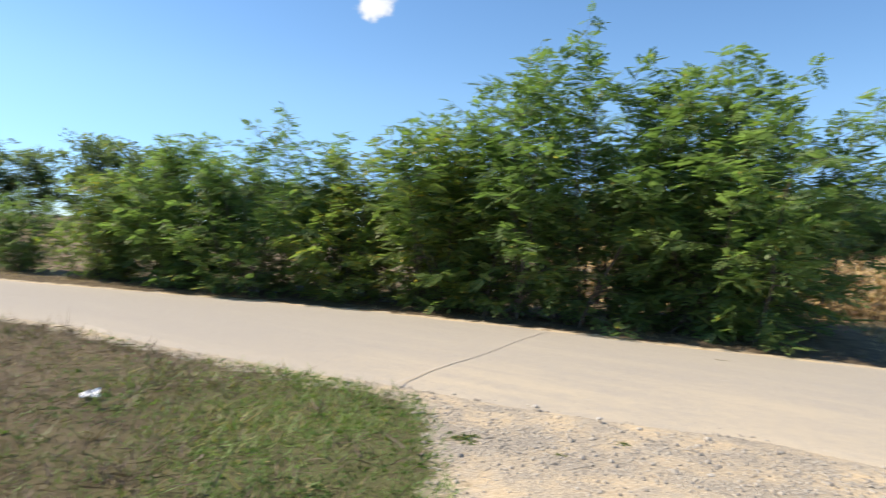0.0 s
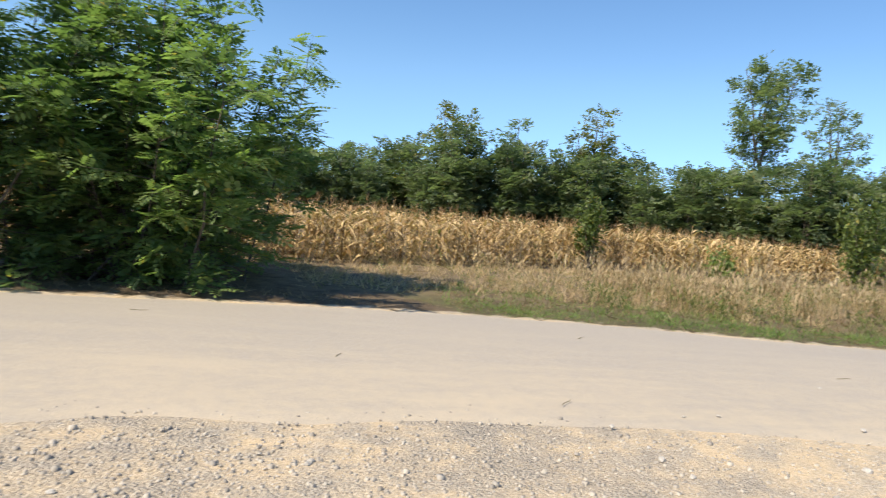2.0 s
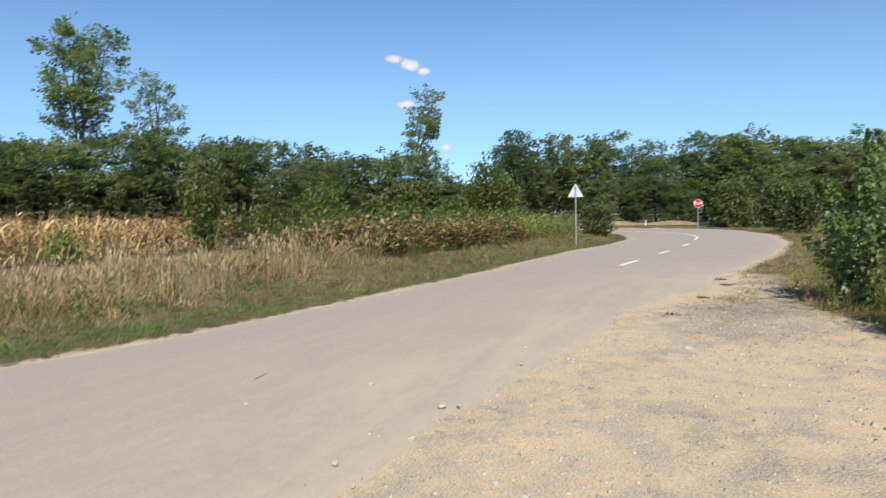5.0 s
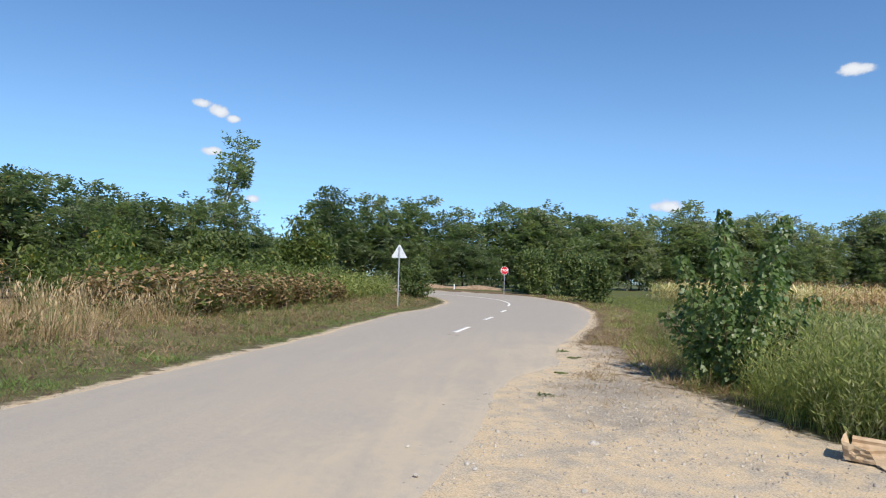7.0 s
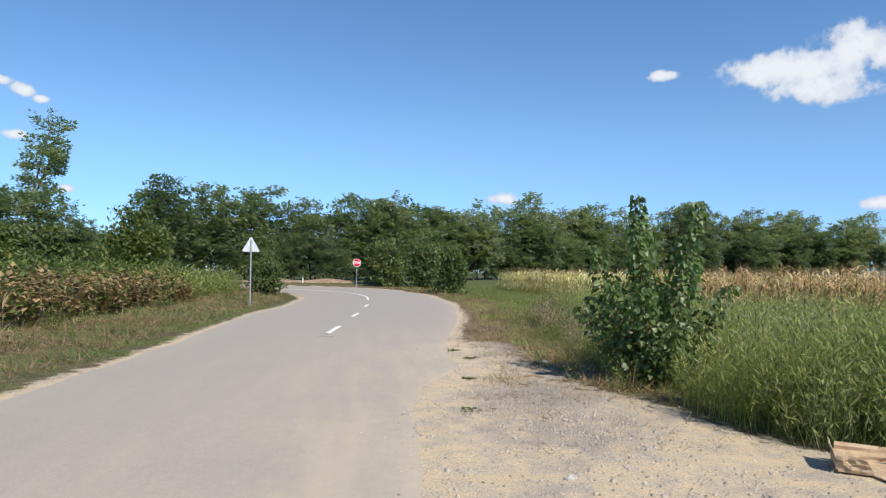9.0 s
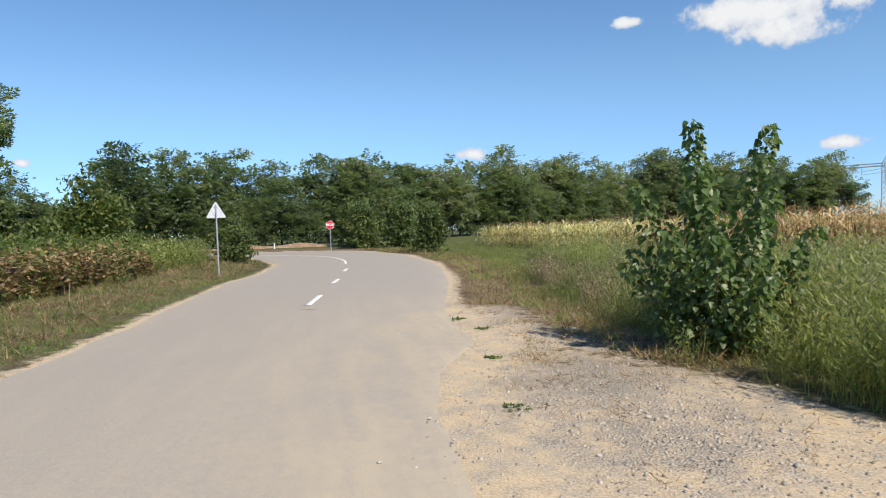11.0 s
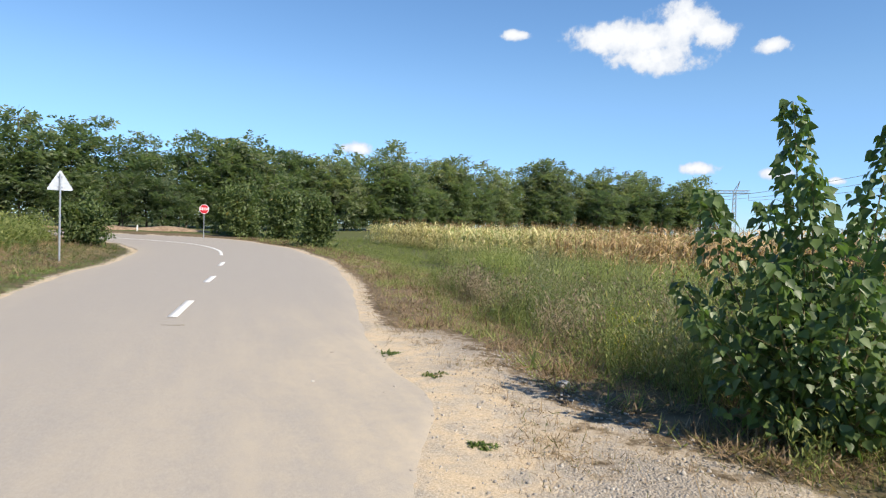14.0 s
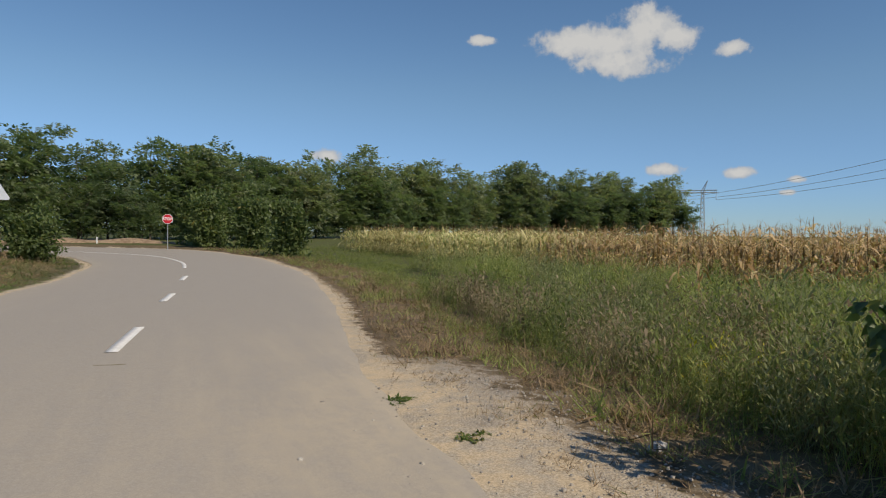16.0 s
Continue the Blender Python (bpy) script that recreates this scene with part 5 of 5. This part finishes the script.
def rounded_triangle(side, r=0.05):
    h = side * math.sqrt(3) / 2
    corners = [(-side / 2, 0), (side / 2, 0), (0, h)]
    out = []
    for i, (x, z) in enumerate(corners):
        cx, cz = x * (1 - 2.2 * r / side * 1.6), (z - h / 3) * (1 - 2.2 * r / side * 1.6) + h / 3
        base = (-150, -30, 90)[i]
        for k in range(5):
            a = radians(base - 60 + 30 * k)
            out.append((cx + r * math.cos(a), cz + r * math.sin(a)))
    return out


def warning_sign(x, y, facing):
    ob = thing("warning_sign", "triangular road sign on a steel post, bare metal back", "road sign", "", pose(x, y, height_at(x, y), 0, 0, facing))
    part("post", rod(3.15, 0.034, -0.1), M_STEEL, ob)
    tri = rounded_triangle(0.84)
    plate = part("plate", prism([(px, pz + 2.48) for px, pz in tri], 0.004), M_SIGNBACK, ob)
    plate.location = (0, -0.055, 0)
    face = part("face", prism([(px * 0.98, (pz - 0.24) * 0.98 + 2.72) for px, pz in tri], 0.002), M_WHITE, ob, "white reflective front")
    face.location = (0, -0.061, 0)
    for z in (2.6, 2.95):
        part("bracket", box_bm(0.16, 0.03, 0.035, Matrix.Translation((0, -0.04, z))), M_STEEL, ob)


def stop_sign(x, y, facing):
    ob = thing("stop_sign", "red octagonal stop sign with white letters on a steel post", "road sign", "", pose(x, y, height_at(x, y), 0, 0, facing))
    part("post", rod(2.95, 0.034, -0.1), M_STEEL, ob)
    def octagon(r):
        return [(r * math.cos(radians(22.5 + 45 * i)), 2.62 + r * math.sin(radians(22.5 + 45 * i))) for i in range(8)]
    part("plate", prism(octagon(0.42), 0.004), M_SIGNBACK, ob).location = (0, -0.05, 0)
    part("border", prism(octagon(0.415), 0.004), M_WHITE, ob).location = (0, -0.056, 0)
    part("panel", prism(octagon(0.385), 0.004), M_RED, ob).location = (0, -0.061, 0)
    text = bpy.data.curves.new("letters", "FONT")
    text.body, text.size, text.align_x, text.align_y, text.extrude, text.offset = "STOP", 0.30, "CENTER", "CENTER", 0.002, 0.008
    text.materials.append(M_WHITE)
    o = new("letters", text)
    o.parent = ob
    o.matrix_basis = pose(0, -0.067, 2.62, 90, 0, 0)


warning_sign(35.7, -9.4, 72)
stop_sign(63.3, -31.0, -121)
post = thing("marker_post", "short white roadside marker post at the junction", "post", "", pose(80.0, -33.2, height_at(80, -33.2), 0, 0, 40))
part("post", box_bm(0.14, 0.10, 0.7, Matrix.Translation((0, 0, 0.3))), M_WHITE, post)
part("reflector", box_bm(0.08, 0.012, 0.18, Matrix.Translation((0, -0.056, 0.48))), M_RED, post, "red reflector")


def dirt_bank():
    """A low bare bank of earth beyond the junction."""
    line = smooth_line([(76, -45), (82, -38), (87, -31), (93, -24)], 0.7)
    d = np.gradient(line, axis=0)
    d /= np.linalg.norm(d, axis=1, keepdims=True)
    side = np.stack((d[:, 1], -d[:, 0]), 1)
    prof = np.linspace(-2.6, 2.6, 9)
    n = len(line)
    v = []
    for i in range(n):
        fade = math.sin(math.pi * (0.05 + 0.9 * i / (n - 1))) ** 0.5
        for w in prof:
            p = line[i] + side[i] * w
            v.append((p[0], p[1], -0.1 + 0.85 * fade * math.exp(-(w / 1.4) ** 2) * (0.9 + 0.18 * math.sin(i * 0.6 + w))))
    q = [(i * 9 + j, i * 9 + j + 1, (i + 1) * 9 + j + 1, (i + 1) * 9 + j) for i in range(n - 1) for j in range(8)]
    m = plain_material("dry clay", (0.20, 0.135, 0.085), (0.36, 0.26, 0.17), 3.0, 0.95, 0.0, 0.5)
    tagged(new("bank", mesh_from("bank", v, q, m, True)), "low bare bank of reddish dry earth", "bank", "", "structure")


dirt_bank()


# ---- power line on the horizon ----
def pylon():
    ob = thing("pylon", "grey steel lattice portal pylon on the horizon", "pylon", "", pose(127, -411, 0, 0, 0, 15.5))
    def strut(pieces, a, b, r):
        pieces.append(tube(np.array((a, b), float), (r, r), 4))
    for mx in (0.0, 20.0):
        p = []
        for k in range(10):
            z0, z1 = k * 2.85, (k + 1) * 2.85
            w0, w1 = 1.5 - 0.08 * k, 1.5 - 0.08 * (k + 1)
            for sx, sy in ((-1, -1), (1, -1), (1, 1), (-1, 1)):
                strut(p, (mx + sx * w0, sy * w0, z0), (mx + sx * w1, sy * w1, z1), 0.24)
            for s in (-1, 1):
                strut(p, (mx - w0, s * w0, z0), (mx + w1, s * w1, z1), 0.14)
                strut(p, (mx + w0, s * w0, z0), (mx - w1, s * w1, z1), 0.14)
        mast = new("mast", mesh_from("mast", *joined(p), M_STEEL))
        mast.parent = ob
        p = []
        for s in (-1, 1):
            strut(p, (mx + s * 0.7, 0, 28.5), (mx + (2.5 if mx else -2.5), 0, 34.5), 0.22)
        horn = new("horn", mesh_from("horn", *joined(p), M_STEEL))
        horn.parent = ob
    p = []
    for z, y in ((27.4, -0.6), (27.4, 0.6), (28.9, 0.0)):
        strut(p, (-8, y, z), (28, y, z), 0.28)
    for k in range(18):
        strut(p, (-8 + 2 * k, 0.6, 27.4), (-7 + 2 * k, 0, 28.9), 0.09)
        strut(p, (-7 + 2 * k, 0, 28.9), (-6 + 2 * k, -0.6, 27.4), 0.09)
    beam = new("crossbeam", mesh_from("crossbeam", *joined(p), M_STEEL))
    beam.parent = ob
    for ix in (-7.5, 10.0, 27.5):
        o = part("insulator", rod(4.2, 0.16, 23.2, ix, 0.0, 6), M_STEEL, ob)


pylon()
for off in (-7.5, 10.0, 27.5):
    a = np.array((127 + off * 0.963, -411 + off * 0.267, 23.2))
    b = np.array((-60 + off * 0.7, -244 + off * 0.7, 41.0))
    t = np.linspace(0, 1, 24)[:, None]
    wire = a + (b - a) * t - np.array((0, 0, 5.0)) * 4 * t * (1 - t)
    w = new("power_cable", mesh_from("power_cable", *tube(wire, np.full(24, 0.10), 4), M_STEEL))
    tagged(w, "sagging high-voltage cable running from the lattice pylon", "cable", "power cables")


# ---- on the ground ----
def chip(seed):
    """A small broken stone, about one metre across, six faces."""
    r = np.random.default_rng(seed)
    v = np.array([(x, y, z) for z in (-0.3, 0.35) for x, y in ((-0.5, -0.4), (0.5, -0.45), (0.45, 0.4), (-0.4, 0.5))]) * r.uniform(0.65, 1.15, (8, 3))
    q = np.array(((4, 5, 6, 7), (0, 1, 5, 4), (1, 2, 6, 5), (2, 3, 7, 6), (3, 0, 4, 7)))
    return v, q


CHIPS = [chip(i) for i in range(141, 147)]


def gravel():
    r = np.random.default_rng(151)
    n = 210000
    p = np.column_stack((r.uniform(-1, 18, n), r.uniform(-8, 6.2, n)))
    yard = signed_yard(p)
    near = distance_to(NEAR_EDGE, p)
    dens = 0.13 + 0.32 * patchy(p[:, 0], p[:, 1], 0.8, 21) ** 2 * patchy(p[:, 0], p[:, 1], 2.1, 22) + 0.5 * np.clip(gravelly(p, near), -0.1, 1)
    on = inside(ROAD_POLY, p)
    dens = np.where(on, 0.22 * np.exp(-near / 0.6) + 0.012, dens) * np.where(p[:, 1] < -4, 0.5, 1.0)
    keep = (yard > -0.1 - 1.5 * on) & (r.uniform(size=n) < dens)
    p, on = p[keep], on[keep]
    z = np.where(on, np.minimum(0.012, 0.0) + 0.012 * np.clip(distance_to(NEAR_EDGE, p) / 0.4, 0, 1), land(p))
    size = 0.008 + 0.02 * r.uniform(size=len(p)) ** 3.0 + 0.02 * (r.uniform(size=len(p)) > 0.98)
    kind = r.integers(len(CHIPS), size=len(p))
    turn = upright(len(p), 0.5)
    q = np.column_stack((p, z + size * 0.12))
    stuff("gravel", [spread(CHIPS[i], q[kind == i], turn[kind == i], size[kind == i]) for i in range(len(CHIPS))], M_CHIP, "loose crushed limestone over the yard and road edge", "gravel")


def chip_material():
    m, nt, bsdf = principled("limestone chips", 0.9)
    geo = node(nt, "ShaderNodeNewGeometry")
    ramp = node(nt, "ShaderNodeValToRGB")
    ramp.color_ramp.elements[0].color, ramp.color_ramp.elements[1].color = (0.19, 0.17, 0.145, 1), (0.48, 0.43, 0.36, 1)
    link(nt, geo.outputs["Random Per Island"], ramp.inputs[0])
    link(nt, blend(nt, math_node(nt, "MULTIPLY", noise_of(nt, 90.0), 0.5), ramp.outputs[0], (0.42, 0.38, 0.32)), bsdf.inputs["Base Color"])
    return m


M_CHIP = chip_material()
gravel()


def stone(x, y, size, seed):
    """A broken stone with worn edges."""
    bm = bmesh.new()
    bmesh.ops.create_icosphere(bm, subdivisions=2, radius=0.5)
    for v in bm.verts:
        n = noise.noise(v.co * 2.1 + Vector((seed, 0, 0)))
        v.co = Vector((v.co.x * 1.1, v.co.y * 0.85, v.co.z * 0.6)) * (1 + 0.45 * n)
    on = bool(inside(ROAD_POLY, np.array(((x, y),)))[0])
    z = 0.03 if on else height_at(x, y)
    ob = part("stone", bm, M_STONE)
    ob.matrix_world = pose(x, y, z + size * 0.16, 0, 0, seed * 77 % 360) @ Matrix.Scale(size, 4)
    tagged(ob, "loose grey broken stone lying on the road edge", "stone", "loose stones")


r_st = np.random.default_rng(161)
spots = [(8.47, 2.61, 0.05), (8.94, 1.57, 0.06), (6.90, 4.80, 0.035), (5.85, 1.52, 0.07), (4.63, 2.42, 0.06), (0.33, 5.24, 0.06), (16.65, -4.87, 0.05), (14.75, -6.77, 0.16), (6.6, 0.9, 0.05), (9.9, -2.0, 0.09)]
for i, (x, y, s) in enumerate(spots):
    stone(x, y, s, i + 1)
for i in range(34):
    x = r_st.uniform(0, 13)
    y = np.interp(x, NEAR_EDGE[:, 0], NEAR_EDGE[:, 1]) + r_st.normal(-0.4, 0.8)
    stone(x, y, r_st.uniform(0.025, 0.06), i + 20)


def tuft(x, y, size, seed, tall=0.6):
    r = np.random.default_rng(seed)
    n = 26
    p = np.column_stack((r.normal(0, 0.30, (n, 2)) * size, np.zeros(n)))
    v, q = spread(CLOVER[seed % 2], p, upright(n, 0.3), np.column_stack((np.full((n, 2), 0.45 * size), r.uniform(0.3, tall, n) * size)))
    ob = new("grass_tuft", mesh_from("grass_tuft", v, q, M_TURF))
    ob.matrix_world = pose(x, y, height_at(x, y))
    tagged(ob, "small low green weed growing in the gravel", "weed", "weeds in the gravel")


for i, (x, y, s) in enumerate([(12.40, -3.06, 0.19), (14.19, -4.52, 0.2), (0.88, 4.35, 0.09), (16.0, -6.1, 0.22), (17.3, -6.68, 0.24), (0.35, 4.0, 0.06), (1.6, 3.1, 0.08), (-0.35, 4.3, 0.18)]):
    tuft(x, y, s, 170 + i)


def twig(x, y, length, turn, seed):
    r = np.random.default_rng(seed)
    t = np.linspace(0, 1, 6)[:, None]
    line = np.array((-length / 2, 0, 0)) + np.array((length, 0, 0)) * t + np.cumsum(r.normal(0, 0.012, (6, 3)), 0) * np.array((1, 1, 0.3))
    ob = new("twig", mesh_from("twig", *tube(line * 0.6, np.linspace(0.004, 0.002, 6), 5), M_GREENSTEM))
    ob.matrix_world = pose(x, y, 0.045, 0, 0, turn)
    tagged(ob, "thin dry twig lying on the asphalt", "twig", "fallen twigs")


for i, (x, y, l, a) in enumerate([(3.25, 8.31, 0.35, -25), (5.07, 3.53, 0.4, 20), (20.92, -5.59, 0.6, 60), (8.0, 5.4, 0.35, 10), (9.4, 2.6, 0.4, -30), (4.2, 5.6, 0.25, 40)]):
    twig(x, y, l, a, 190 + i)

# seam across the carriageway
seam = np.array(((-1.0, 5.8), (-0.6, 6.7), (0.0, 7.8), (0.6, 9.2), (1.15, 10.4)))
line = smooth_line(seam, 0.2)
line = line + np.random.default_rng(5).normal(0, 0.006, line.shape)
d = np.gradient(line, axis=0)
d /= np.linalg.norm(d, axis=1, keepdims=True)
s = np.stack((-d[:, 1], d[:, 0]), 1) * 0.009
n = len(line)
v = np.vstack((np.column_stack((line + s, np.full(n, 0.047))), np.column_stack((line - s, np.full(n, 0.047)))))
q = [(i, i + 1, n + i + 1, n + i) for i in range(n - 1)]
M_SEAM = plain_material("old bitumen", (0.40, 0.352, 0.292), (0.45, 0.398, 0.33), 20.0, 0.9)
tagged(new("road_seam", mesh_from("road_seam", v, q, M_SEAM)), "thin dark seam across the asphalt", "seam", "", "structure")


def panel(corners, thick=0.006, dents=0.02, seed=0, cuts=5):
    """A sheet of cardboard between four corners, creased and with thickness."""
    r = np.random.default_rng(seed)
    a, b, c, d = [np.array(p, float) for p in corners]
    normal = np.cross(b - a, d - a)
    normal /= np.linalg.norm(normal)
    bm = bmesh.new()
    layers = []
    off = r.normal(0, dents, (cuts + 1, cuts + 1))
    off[0, :] *= 0.3
    for side in (-1, 1):
        grid = []
        for i in range(cuts + 1):
            row = []
            for j in range(cuts + 1):
                u, v = i / cuts, j / cuts
                p = a * (1 - u) * (1 - v) + b * u * (1 - v) + c * u * v + d * (1 - u) * v
                row.append(bm.verts.new(p + normal * (off[i, j] + side * thick / 2)))
            grid.append(row)
        layers.append(grid)
    for k, g in enumerate(layers):
        for i in range(cuts):
            for j in range(cuts):
                f = (g[i][j], g[i + 1][j], g[i + 1][j + 1], g[i][j + 1])
                bm.faces.new(f if k else f[::-1])
    lo, hi = layers
    ring = [(i, 0) for i in range(cuts)] + [(cuts, j) for j in range(cuts)] + [(i, cuts) for i in range(cuts, 0, -1)] + [(0, j) for j in range(cuts, 0, -1)]
    for (i, j), (k, l) in zip(ring, ring[1:] + ring[:1]):
        bm.faces.new((lo[i][j], lo[k][l], hi[k][l], hi[i][j]))
    return bm


def cardboard_box(x, y, turn):
    ob = thing("cardboard_box", "torn flattened brown cardboard box lying at the edge of the weeds", "box", "", pose(x, y, height_at(x, y) + 0.01, 0, 0, turn))
    # local x runs along the back wall, y towards the weeds
    w, d, h = 0.72, 0.40, 0.17
    part("bottom", panel([(0, 0, 0.012), (w, -0.05, 0.012), (w, d, 0.012), (0, d, 0.012)], 0.006, 0.004, 1), M_CARD, ob)
    part("side_panel", panel([(0, d, 0.01), (w, d, 0.01), (w * 0.98, d * 1.06, h * 0.85), (0.02, d * 1.04, h)], 0.006, 0.010, 2), M_CARD, ob)
    part("side_panel", panel([(0, 0, 0.01), (0, d, 0.01), (-0.04, d, h * 1.2), (-0.03, 0.02, h * 1.05)], 0.006, 0.008, 3), M_CARD, ob)
    part("side_panel", panel([(0, 0, 0.01), (0.26, -0.03, 0.01), (0.20, -0.05, h * 0.75), (-0.02, 0.0, h * 1.05)], 0.006, 0.010, 5), M_CARD, ob)
    part("side_panel", panel([(w, 0.1, 0.01), (w, d, 0.01), (w + 0.04, d, h * 0.95), (w + 0.06, 0.14, h * 0.75)], 0.006, 0.010, 4), M_CARD, ob)
    part("flap", panel([(0.24, -0.03, 0.02), (w, -0.05, 0.02), (w * 1.15, -0.24, 0.02), (0.34, -0.20, 0.015)], 0.006, 0.006, 6), M_CARD, ob, "pale flap folded flat on the ground")
    part("flap", panel([(w + 0.06, 0.14, h * 0.75), (w + 0.04, d, h * 0.95), (w - 0.12, d * 0.98, h * 1.08), (w - 0.06, 0.2, h * 0.95)], 0.006, 0.008, 7), M_CARD, ob, "torn flap")


cardboard_box(8.73, -3.97, 208)
part_paper = part("litter", panel([(0, 0, 0.03), (0.14, 0, 0.02), (0.14, 0.1, 0.05), (0, 0.1, 0.03)], 0.003, 0.012, 8), M_WHITE)
part_paper.matrix_world = pose(-3.4, 4.5, height_at(-3.4, 4.5) + 0.015, 0, 0, 30)
tagged(part_paper, "crumpled white scrap of paper in the grass", "litter")
